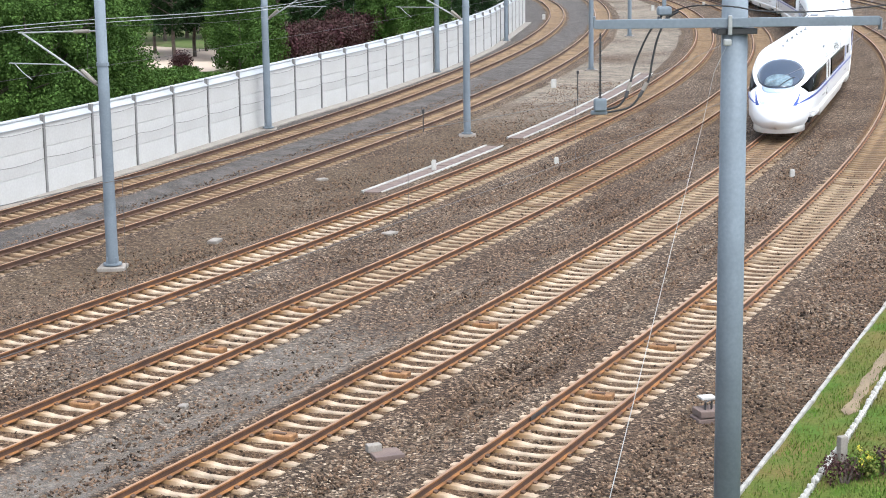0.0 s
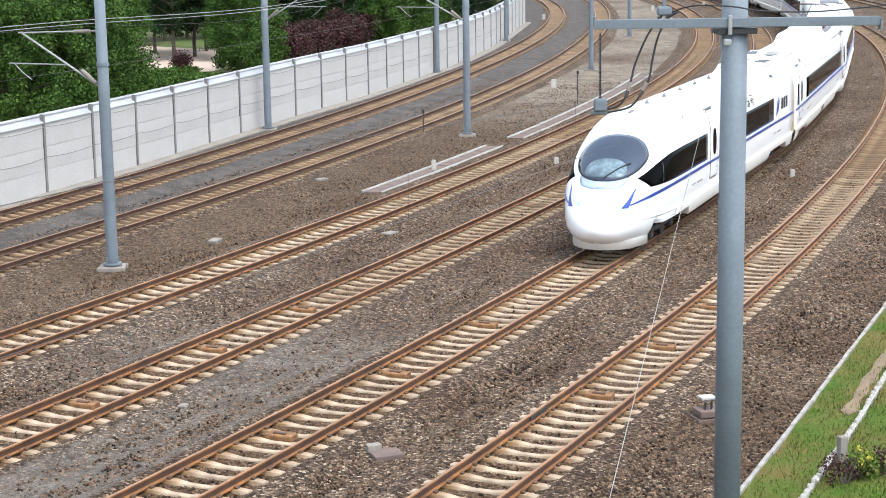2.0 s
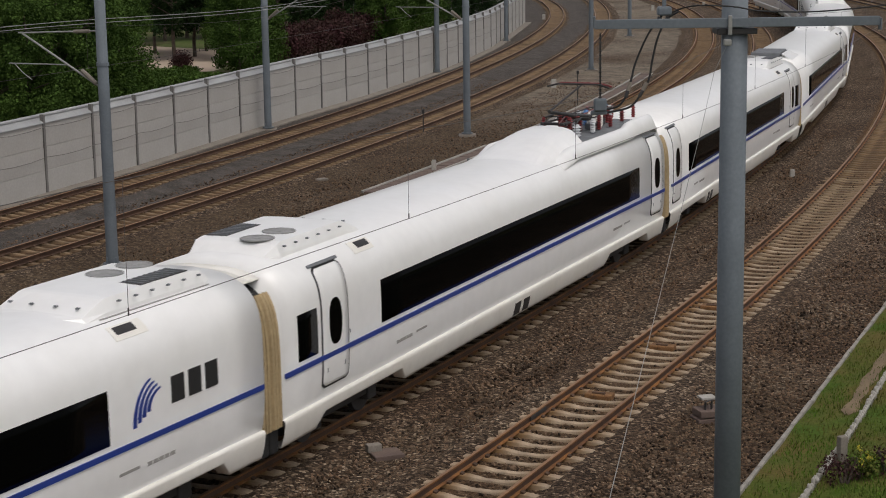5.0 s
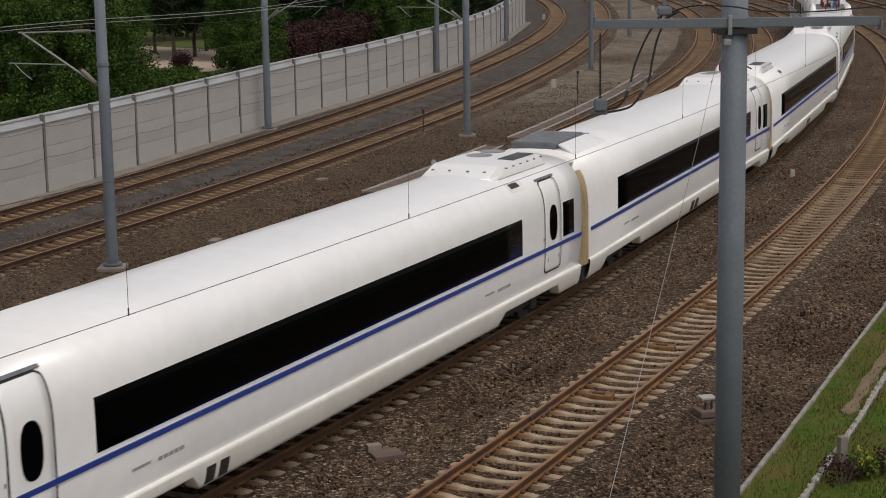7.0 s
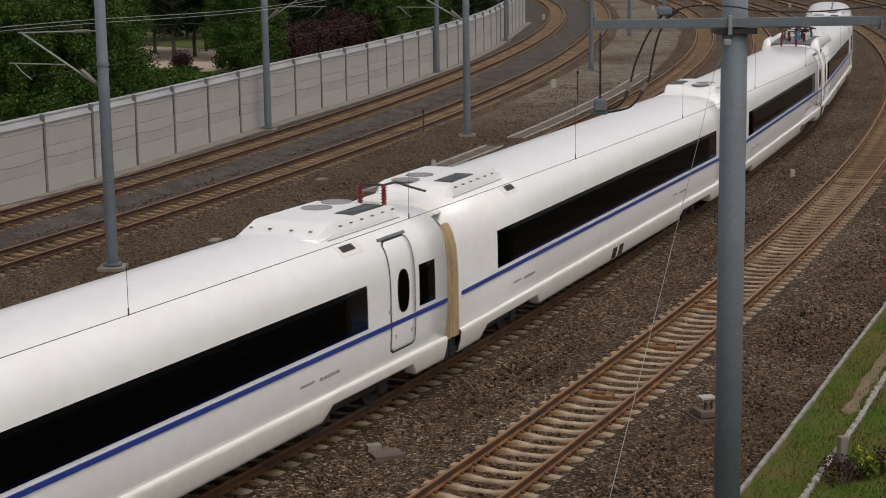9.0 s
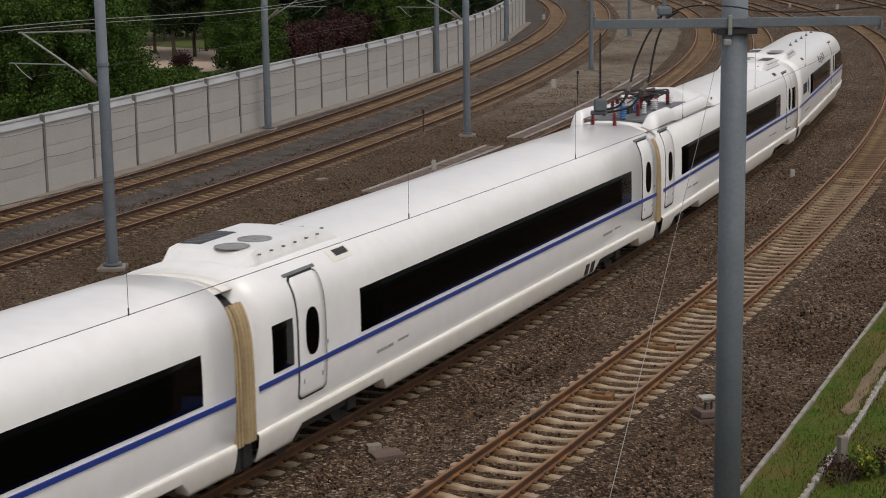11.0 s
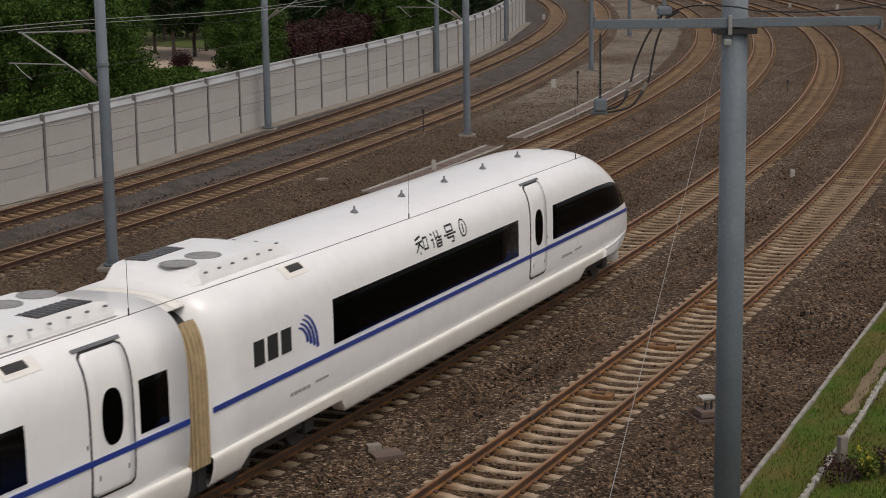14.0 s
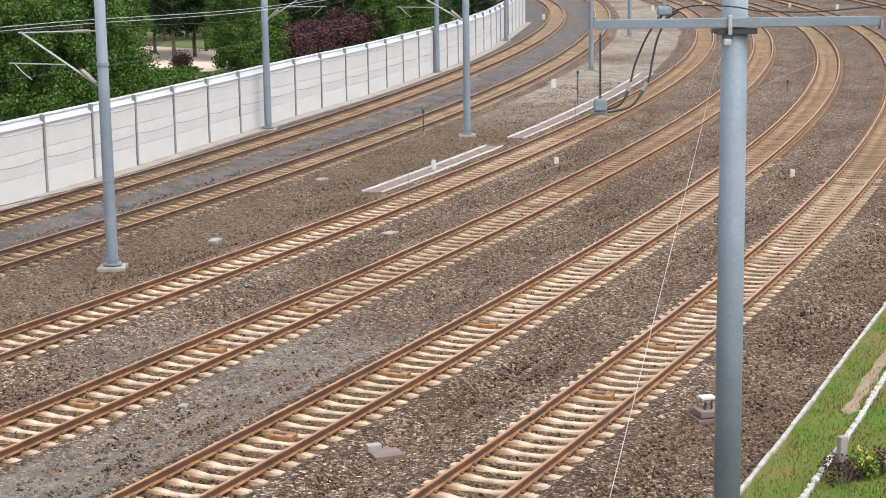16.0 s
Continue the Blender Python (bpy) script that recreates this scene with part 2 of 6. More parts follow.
def thing(name, label, category, at=None, group="", kind=""):
    ob = new(name)
    ob.empty_display_size = 0.3
    if at is not None:
        ob.matrix_basis = at
    return tagged(ob, label, category, group, kind)


def box(bm, cx, cy, cz, sx, sy, sz, bevel=0.0, m=None):
    r = bmesh.ops.create_cube(bm, size=1.0, matrix=Matrix.Translation((cx, cy, cz)) @ Matrix.Diagonal((sx, sy, sz, 1)))
    if bevel:
        es = list({e for v in r["verts"] for e in v.link_edges})
        bmesh.ops.bevel(bm, geom=es, offset=bevel, segments=2, affect="EDGES", profile=0.5)
    if m is not None:
        bmesh.ops.transform(bm, matrix=m, verts=[v for v in bm.verts if not v.tag])
        for v in bm.verts:
            v.tag = True
    return bm


def cyl(bm, p, q, r1, r2=None, seg=12):
    p, q = Vector(p), Vector(q)
    d = q - p
    m = Matrix.Translation((p + q) / 2) @ d.to_track_quat("Z", "Y").to_matrix().to_4x4()
    bmesh.ops.create_cone(bm, cap_ends=True, segments=seg, radius1=r1, radius2=r1 if r2 is None else r2, depth=d.length, matrix=m)
    return bm


def tube(points, r, seg=6):
    """Verts and faces of a tube along points."""
    pts = [Vector(p) for p in points]
    vs, fs = [], []
    for i, p in enumerate(pts):
        d = (pts[min(i + 1, len(pts) - 1)] - pts[max(i - 1, 0)]).normalized()
        a = d.cross(Vector((0, 0, 1)))
        a = a.normalized() if a.length > 1e-4 else Vector((1, 0, 0))
        b = d.cross(a)
        for k in range(seg):
            t = 2 * math.pi * k / seg
            vs.append(p + (a * math.cos(t) + b * math.sin(t)) * r)
    for i in range(len(pts) - 1):
        for k in range(seg):
            fs.append((i * seg + k, i * seg + (k + 1) % seg, (i + 1) * seg + (k + 1) % seg, (i + 1) * seg + k))
    fs.append(tuple(range(seg - 1, -1, -1)))
    fs.append(tuple(range((len(pts) - 1) * seg, len(pts) * seg)))
    return vs, fs


def lathe(profile, seg=12, centre=(0, 0, 0)):
    """Verts and faces of a turned body; profile: (radius, height) pairs."""
    vs, fs = [], []
    for r, z in profile:
        for k in range(seg):
            t = 2 * math.pi * k / seg
            vs.append((centre[0] + r * math.cos(t), centre[1] + r * math.sin(t), centre[2] + z))
    for i in range(len(profile) - 1):
        for k in range(seg):
            fs.append((i * seg + k, i * seg + (k + 1) % seg, (i + 1) * seg + (k + 1) % seg, (i + 1) * seg + k))
    fs.append(tuple(range(seg - 1, -1, -1)))
    fs.append(tuple(range((len(profile) - 1) * seg, len(profile) * seg)))
    return vs, fs


# ---------------------------------------------------------------- the lines of the tracks
class Line:
    """A track's centre line: start, heading (radians), curvature (1/km) every 32 m."""
    STEP, S0, S1 = 0.5, -230.0, 330.0

    def __init__(self, x, y, heading, curv):
        n = int((self.S1 - self.S0) / self.STEP) + 1
        self.s = np.linspace(self.S0, self.S1, n)
        k = np.interp(self.s, np.arange(len(curv)) * 32.0, curv) * 1e-3
        h = np.concatenate([[0], np.cumsum((k[1:] + k[:-1]) / 2 * self.STEP)])
        i0 = int(round(-self.S0 / self.STEP))
        self.h = h - h[i0] + heading
        hm = (self.h[1:] + self.h[:-1]) / 2
        X = np.concatenate([[0], np.cumsum(np.cos(hm) * self.STEP)])
        Y = np.concatenate([[0], np.cumsum(np.sin(hm) * self.STEP)])
        self.x, self.y = X - X[i0] + x, Y - Y[i0] + y

    def at(self, s, off=0.0):
        """x, y and heading at s, off metres to the right."""
        h = np.interp(s, self.s, self.h)
        return np.interp(s, self.s, self.x) + off * np.sin(h), np.interp(s, self.s, self.y) - off * np.cos(h), h


LINES = [
    Line(-0.65, 28.597, 1.122, (2.268, 2.301, 2.323, 2.359, 2.351, 2.345, 2.339, 2.334)),
    Line(-5.492, 30.203, 1.121, (1.998, 2.218, 2.539, 2.459, 2.528, 2.585, 2.634, 2.679)),
    Line(-14.414, 23.615, 1.121, (1.145, 1.799, 2.381, 2.647, 2.51, 2.35, 2.208, 2.074)),
    Line(-12.051, 40.767, 1.135, (1.712, 2.177, 2.698, 2.661, 2.391, 2.161, 1.956, 1.763)),
    Line(-15.619, 50.053, 1.183, (2.035, 2.233, 2.247, 2.033, 1.879, 1.754, 1.648, 1.551)),
    Line(-19.489, 52.835, 1.194, (2.373, 2.075, 1.787, 1.986, 2.515, 2.926, 3.284, 3.613)),
]
TRAIN_LINE = LINES[1]
BED = -0.255          # top of the ballast; the rail heads are at 0


# ---------------------------------------------------------------- ground and bed
def ground_sheet():
    """One sheet to the horizon, a little below the bed."""
    r = [0, 60, 150, 300, 700, 2000, 4500]
    vs, fs = [(0, 100, -0.6)], []
    seg = 48
    for ring in r[1:]:
        for k in range(seg):
            t = 2 * math.pi * k / seg
            vs.append((ring * math.cos(t), 100 + ring * math.sin(t), -0.6))
    for k in range(seg):
        fs.append((0, 1 + k, 1 + (k + 1) % seg))
    for i in range(len(r) - 2):
        for k in range(seg):
            a, b = 1 + i * seg, 1 + (i + 1) * seg
            fs.append((a + k, b + k, b + (k + 1) % seg, a + (k + 1) % seg))
    return tagged(new("ground", mesh_from("ground", vs, fs, M_FIELD)), "grassy park ground with bare brown patches", "ground", kind="structure")


def lateral(line, pts):
    """Signed distance to the right of a line for an array of points."""
    out = np.zeros(len(pts))
    for a in range(0, len(pts), 4000):
        p = pts[a:a + 4000]
        d = (p[:, 0, None] - line.x[None, ::4]) ** 2 + (p[:, 1, None] - line.y[None, ::4]) ** 2
        j = d.argmin(1) * 4
        out[a:a + 4000] = (p[:, 0] - line.x[j]) * np.sin(line.h[j]) - (p[:, 1] - line.y[j]) * np.cos(line.h[j])
    return out


def ballast_bed():
    ss = np.concatenate([np.arange(-60, -8, 4.0), np.arange(-8, 70, 0.5), np.arange(70, 140, 1.0), np.arange(140, 326, 3.0)])
    dd = np.concatenate([np.arange(-34, 12.01, 0.25), np.arange(12.5, 30.1, 1.0)])
    S, D = np.meshgrid(ss, dd, indexing="ij")
    x, y, h = LINES[1].at(S.ravel(), D.ravel())
    pts = np.stack([x, y], 1)
    z = np.full(len(x), BED)
    lats = [lateral(l, pts) for l in LINES]
    near = np.min(np.abs(np.stack(lats)), axis=0)
    z -= np.clip((near - 1.6) / 1.2, 0, 1) * 0.09                      # troughs between the tracks
    z += np.array([noise.noise((a * 1.1, b * 1.1, 0)) * 0.022 + noise.noise((a * 0.3, b * 0.3, 5)) * 0.03 for a, b in pts])
    z += np.clip((near - 1.06) / 0.12, 0, 1) * np.clip((1.9 - near) / 0.5, 0, 1) * 0.062      # heaped at the sleeper ends
    inside = np.min(np.abs(np.stack(lats)), axis=0) < 1.02
    z[inside] = np.minimum(z[inside], BED + 0.012)
    z[(D.ravel() <= -33.5) | (D.ravel() >= 29.4)] = -0.7
    between = (lats[3] < -1.7) & (lats[4] > 1.6)
    soft = np.array([noise.noise((a * 0.12, b * 0.12, 9)) for a, b in pts])
    dirt = np.where(between, 0.55 + 0.5 * soft, 0.0) + np.where(near > 1.9, 0.18 + 0.45 * soft, 0.0) * (lats[3] > 0)
    dirt = np.clip(dirt, 0, 1)
    grit = np.where((lats[4] < 1.3), np.clip(0.75 - 0.9 * (np.minimum(np.abs(lats[4]), np.abs(lats[5])) < 1.3), 0, 1), 0)
    sand = np.where((lats[3] < -2.2) & (lats[4] > 1.8), np.clip((S.ravel() - 52) / 25, 0, 1), 0) * np.clip(0.75 + soft, 0, 1)
    pale = np.where((lats[3] > 1.4) & (lats[1] < -1.3) & (near > 1.3), np.clip(0.5 - S.ravel() / 70, 0, 0.5) + 0.45 * soft, 0)
    gap_dist = np.min(np.abs(np.abs(np.stack(lats)) - 0.75), axis=0)
    rust = np.where(near < 1.05, 0.5 + np.clip((S.ravel() - 10) / 90, 0, 0.35) + np.clip(0.5 - gap_dist, 0, 0.5) * 0.5, 0)
    nd = len(dd)
    fs = [(i * nd + j, (i + 1) * nd + j, (i + 1) * nd + j + 1, i * nd + j + 1) for i in range(len(ss) - 1) for j in range(nd - 1)]
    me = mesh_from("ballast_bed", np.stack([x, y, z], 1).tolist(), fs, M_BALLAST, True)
    for name, val in (("dirt", dirt), ("grit", grit), ("pale", np.clip(pale, 0, 1)), ("sand", sand), ("rust", rust)):
        at = me.attributes.new(name, "FLOAT", "POINT")
        at.data.foreach_set("value", np.asarray(val, dtype=np.float32))
    return tagged(new("ballast_bed", me), "grey-brown crushed stone bed between the tracks", "ballast", kind="structure")


def stones():
    """Loose crushed stone on the bed near the camera."""
    rng = np.random.default_rng(4)
    base = np.array([(1, 0, 0), (-1, 0, 0), (0, 1, 0), (0, -1, 0), (0, 0, 1), (0, 0, -1)], float)
    tri = np.array([(0, 2, 4), (2, 1, 4), (1, 3, 4), (3, 0, 4), (2, 0, 5), (1, 2, 5), (3, 1, 5), (0, 3, 5)])
    P = []
    for i, (line, a, b, lo, hi, n) in enumerate((
            (LINES[0], -4, 46, -2.4, 5.2, 36000), (LINES[1], -3, 60, -2.5, 2.4, 26000), (LINES[2], 0, 75, -2.6, 2.5, 22000), (LINES[3], -8, 60, -3.2, 2.5, 16000), (LINES[3], -10, 78, -9.5, -2.4, 15000), (LINES[4], -5, 70, -3.2, -1.5, 3500))):
        u = rng.random(n) ** 1.35
        s = a + (b - a) * u
        o = rng.uniform(lo, hi, n)
        ph = np.mod(s + 0.3, 0.6) - 0.3
        ok = (np.abs(o) > 1.36) | ((np.abs(ph) > 0.17) & (np.abs(np.abs(o) - 0.7535) > 0.12) & (rng.random(n) < 0.7))
        s, o = s[ok], o[ok]
        x, y, h = line.at(s, o)
        z = BED - np.clip((np.abs(o) - 1.6) / 1.2, 0, 1) * 0.09 + 0.006
        P.append(np.stack([x, y, z], 1))
    P = np.concatenate(P)
    n = len(P)
    size = rng.uniform(0.022, 0.056, n)[:, None] * rng.uniform(0.65, 1.35, (n, 3))
    size[:, 2] *= 0.8
    loc = base[None] * size[:, None] + rng.normal(0, 0.008, (n, 6, 3))
    t = rng.uniform(0, 6.28, n)
    c, sn = np.cos(t)[:, None], np.sin(t)[:, None]
    tilt = rng.normal(0, 0.5, (n, 1))
    lx, ly, lz = loc[..., 0] * c - loc[..., 1] * sn, loc[..., 0] * sn + loc[..., 1] * c, loc[..., 2]
    lz = lz + lx * tilt
    V = np.stack([lx, ly, lz], 2) + P[:, None]
    F = (tri[None] + 6 * np.arange(n)[:, None, None]).reshape(-1, 3)
    me = bpy.data.meshes.new("ballast_stones")
    me.vertices.add(n * 6)
    me.vertices.foreach_set("co", V.astype(np.float32).ravel())
    me.loops.add(len(F) * 3)
    me.loops.foreach_set("vertex_index", F.astype(np.int32).ravel())
    me.polygons.add(len(F))
    me.polygons.foreach_set("loop_start", np.arange(0, len(F) * 3, 3, dtype=np.int32))
    me.update(calc_edges=True)
    me.materials.append(M_STONE)
    return tagged(new("ballast_stones", me), "loose grey and brown crushed stones lying on the bed", "stones", kind="stuff")


# ---------------------------------------------------------------- tracks
RAIL = [(-0.075, -0.176), (0.075, -0.176), (0.075, -0.163), (0.012, -0.145), (0.009, -0.05), (0.036, -0.036), (0.036, -0.006), (0.026, 0.0), (-0.026, 0.0), (-0.036, -0.006), (-0.036, -0.036), (-0.009, -0.05), (-0.012, -0.145), (-0.075, -0.163)]


def rail_mesh(line, off, a, b, rust):
    ss = np.arange(a, b, 1.0)
    vs, fs, n = [], [], len(RAIL)
    for s in ss:
        x, y, h = line.at(s, off)
        for u, z in RAIL:
            vs.append((x + u * math.sin(h), y - u * math.cos(h), z))
    mats = []
    for i in range(len(ss) - 1):
        for k in range(n):
            fs.append((i * n + k, i * n + (k + 1) % n, (i + 1) * n + (k + 1) % n, (i + 1) * n + k))
            # webs and undersides of the heads take the darker brown
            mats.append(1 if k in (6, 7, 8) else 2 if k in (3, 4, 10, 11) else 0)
    me = mesh_from("rail", vs, fs, [rust, M_RAILTOP, M_RAILDARK])
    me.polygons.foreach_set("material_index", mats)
    return me


def sleeper_data():
    """A concrete sleeper: deeper at the seats, dipped in the middle; x along the track, y across."""
    vs, fs = [], []
    for y, z, w in ((-1.15, -0.20, 0.085), (-0.98, -0.185, 0.095), (-0.5, -0.187, 0.092), (-0.2, -0.225, 0.08), (0.2, -0.225, 0.08), (0.5, -0.187, 0.092), (0.98, -0.185, 0.095), (1.15, -0.20, 0.085)):
        vs += [(-w - 0.05, y, -0.38), (-w, y, z - 0.012), (-w + 0.012, y, z), (w - 0.012, y, z), (w, y, z - 0.012), (w + 0.05, y, -0.38)]
    for i in range(7):
        for k in range(5):
            fs.append((i * 6 + k, (i + 1) * 6 + k, (i + 1) * 6 + k + 1, i * 6 + k + 1))
    fs += [(0, 1, 2, 3, 4, 5), tuple(range(47, 41, -1))]
    return vs, fs


def track(line, a, b, near_a, near_b, sleeper_mat, label):
    root = thing("railway_track", label, "railway track", group="railway tracks")
    for off in (-0.7535, 0.7535):
        part("rail", rail_mesh(line, off, a, b, M_RUST if sleeper_mat is M_SLEEPER else M_RAILDARK), None, root, "rusty brown steel rail")
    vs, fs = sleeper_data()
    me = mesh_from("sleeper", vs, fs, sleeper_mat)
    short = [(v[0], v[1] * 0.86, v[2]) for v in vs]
    tan_far = mesh_from("sleeper", short, fs, M_TAN_SLEEPER)
    toned = mesh_from("sleeper", vs, fs, M_MID_SLEEPER)
    far_v, far_f, clip_v, clip_f = [], [], [], []
    cube = [(-1, -1, -1), (1, -1, -1), (1, 1, -1), (-1, 1, -1), (-1, -1, 1), (1, -1, 1), (1, 1, 1), (-1, 1, 1)]
    cf = [(4, 5, 6, 7), (0, 1, 5, 4), (1, 2, 6, 5), (2, 3, 7, 6), (3, 0, 4, 7)]
    k0, k1 = math.ceil(a / 0.6), int(b / 0.6)
    for k in range(k0, k1):
        s = k * 0.6
        x, y, h = line.at(s)
        c, sn = math.cos(h), math.sin(h)
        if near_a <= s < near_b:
            # tint follows distance only: the browner look farther off is put into the colour
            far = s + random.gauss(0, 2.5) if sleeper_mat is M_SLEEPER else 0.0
            ob = part("sleeper", me if far < 27 else toned if far < 47 else tan_far, None, root)
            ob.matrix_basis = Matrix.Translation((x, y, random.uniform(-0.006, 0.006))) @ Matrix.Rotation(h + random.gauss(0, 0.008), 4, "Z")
        else:
            i0 = len(far_v)
            far_v += [(x + p[0] * c - p[1] * sn, y + p[0] * sn + p[1] * c, p[2]) for p in short]
            far_f += [tuple(i + i0 for i in f) for f in fs]
        if s < 130:
            for yo in (-0.7535, 0.7535):
                for side in (-0.105, 0.105):
                    i0 = len(clip_v)
                    for q in cube:
                        px, py = q[0] * 0.055, yo + side + q[1] * 0.035
                        clip_v.append((x + px * c - py * sn, y + px * sn + py * c, -0.165 + q[2] * 0.03 - (q[1] * side > 0) * 0.02))
                    clip_f += [tuple(i + i0 for i in f) for f in cf]
    if far_v:
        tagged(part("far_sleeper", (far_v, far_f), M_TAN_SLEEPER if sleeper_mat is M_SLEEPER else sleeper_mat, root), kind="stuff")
    tagged(part("rail_clip", (clip_v, clip_f), M_CLIP, root), kind="stuff")
    return root


# ---------------------------------------------------------------- noise barrier
WALL = [(-45, -30), (-28.5, 26), (-21.5, 50), (-17.2, 65), (-13.5, 77.0), (-8.05, 96.3), (-4.5, 107.5), (0.86, 128.6), (4.3, 147.0), (8.9, 183.0)]


def wall_points(step=4.0):
    """Posts every 4 m along a smooth line."""
    p = np.array(WALL, float)
    d = np.concatenate([[0], np.cumsum(np.linalg.norm(np.diff(p, axis=0), axis=1))])
    t = np.linspace(0, d[-1], 600)
    x, y = np.interp(t, d, p[:, 0]), np.interp(t, d, p[:, 1])
    for _ in range(60):
        x[1:-1], y[1:-1] = (x[:-2] + 2 * x[1:-1] + x[2:]) / 4, (y[:-2] + 2 * y[1:-1] + y[2:]) / 4
    L = np.concatenate([[0], np.cumsum(np.hypot(np.diff(x), np.diff(y)))])
    first = L[np.argmin(np.hypot(x + 15.78, y - 69.09))] % step + 0.2
    q = np.arange(first, L[-1], step)
    return np.stack([np.interp(q, L, x), np.interp(q, L, y)], 1)


def noise_barrier():
    root = thing("noise_barrier", "long white panelled noise barrier wall with grey posts", "wall", kind="structure")
    W = wall_points()
    panel = bmesh.new()
    box(panel, 0, 0, 0, 3.86, 0.12, 0.93, 0.012)
    bmesh.ops.recalc_face_normals(panel, faces=panel.faces)
    pm = bpy.data.meshes.new("panel")
    panel.to_mesh(pm)
    panel.free()
    pm.materials.append(M_WALL)
    post = bmesh.new()
    box(post, 0, -0.09, 1.3, 0.15, 0.02, 3.2, 0.004)
    box(post, 0, 0.0, 1.3, 0.03, 0.18, 3.2, 0.004)
    qm = bpy.data.meshes.new("post")
    post.to_mesh(qm)
    post.free()
    qm.materials.append(M_POST)
    cop = bmesh.new()
    box(cop, 0, 0.12, 0.06, 4.0, 0.36, 0.05, 0.008)
    box(cop, 0, 0.30, 0.14, 4.0, 0.1, 0.08, 0.02)
    for v in cop.verts:
        v.co.z += 0.55 * v.co.y
    cm = bpy.data.meshes.new("coping")
    cop.to_mesh(cm)
    cop.free()
    cm.materials.append(M_COPING)
    foot = bmesh.new()
    box(foot, 0, -0.25, -0.4, 4.0, 0.9, 0.34, 0.03)
    fm = bpy.data.meshes.new("footing")
    foot.to_mesh(fm)
    foot.free()
    fm.materials.append(M_CONCRETE)
    for i in range(len(W) - 1):
        a, b = Vector((*W[i], 0)), Vector((*W[i + 1], 0))
        if b.y < -10:
            continue
        ang = math.atan2(b.y - a.y, b.x - a.x)
        m = Matrix.Translation((a + b) / 2) @ Matrix.Rotation(ang, 4, "Z")
        for z in (0.17, 1.11, 2.05):
            part("panel", pm, None, root).matrix_basis = m @ Matrix.Translation((0, random.uniform(-0.01, 0.01), z + 0.02))
        part("post", qm, None, root).matrix_basis = Matrix.Translation(a) @ Matrix.Rotation(ang, 4, "Z")
        part("coping", cm, None, root, "pale grey sloping metal coping").matrix_basis = m @ Matrix.Translation((0, -0.04, 2.52))
        part("footing", fm, None, root, "rough concrete footing").matrix_basis = m
    cables = ([], [])
    for z, off in ((2.42, -0.16), (1.2, -0.16)):
        pts = []
        for i in range(len(W) - 1):
            a, b = Vector((*W[i], 0)), Vector((*W[i + 1], 0))
            nrm = Vector(((b - a).y, -(b - a).x, 0)).normalized()
            for k in range(3):
                u = k / 3
                pts.append(a.lerp(b, u) + nrm * 0.16 + Vector((0, 0, z - 0.08 * 4 * u * (1 - u))))
        part("cable", tube(pts, 0.012, 4), M_POST, root, "sagging grey cable on the wall")
    return root


ground_sheet()
ballast_bed()
TRACK_LABEL = "ballasted railway track with rusty rails on pale concrete sleepers"
track(LINES[0], -45, 320, -2, 110, M_SLEEPER, TRACK_LABEL)
track(LINES[1], -225, 325, -3, 110, M_SLEEPER, TRACK_LABEL)
track(LINES[2], -45, 300, 2, 115, M_SLEEPER, TRACK_LABEL)
track(LINES[3], -60, 300, -8, 100, M_SLEEPER, TRACK_LABEL)
OLD_LABEL = "older railway track with rusty rails on brown-stained sleepers"
track(LINES[4], -80, 260, -8, 80, M_OLD_SLEEPER, OLD_LABEL)
track(LINES[5], -80, 250, -8, 80, M_OLD_SLEEPER, OLD_LABEL)
noise_barrier()

for off in (7.6, 12.4):          # sidings far down the line
    x, y, h = LINES[0].at(120.0, off)
    track(Line(float(x), float(y), float(h) - 0.02, (2.3, 2.3)), 15, 170, 500, 500, M_OLD_SLEEPER, "far siding track with rusty rails")


# ---------------------------------------------------------------- the train
PITCH_CAR = 24.88
HALF = 12.11
REAR = 11.8           # rear end of a driving car
ROOF = 4.06


def lerp_table(t, x):
    return float(np.interp(x, [a for a, _ in t], [b for _, b in t]))


def smooth_table(t):
    """A monotone cubic through (x, value) pairs, as a function."""
    xs = np.array([a for a, _ in t], float)
    ys = np.array([b for _, b in t], float)
    d = np.diff(ys) / np.diff(xs)
    m = np.concatenate([[d[0]], [0 if d[i] * d[i + 1] <= 0 else 2 * d[i] * d[i + 1] / (d[i] + d[i + 1]) for i in range(len(d) - 1)], [d[-1]]])

    def f(x):
        x = min(max(x, xs[0]), xs[-1])
        i = int(min(np.searchsorted(xs, x, side="right") - 1, len(d) - 1))
        h = xs[i + 1] - xs[i]
        u = (x - xs[i]) / h
        return float((2 * u**3 - 3 * u**2 + 1) * ys[i] + (u**3 - 2 * u**2 + u) * h * m[i] + (3 * u**2 - 2 * u**3) * ys[i + 1] + (u**3 - u**2) * h * m[i + 1])
    return f


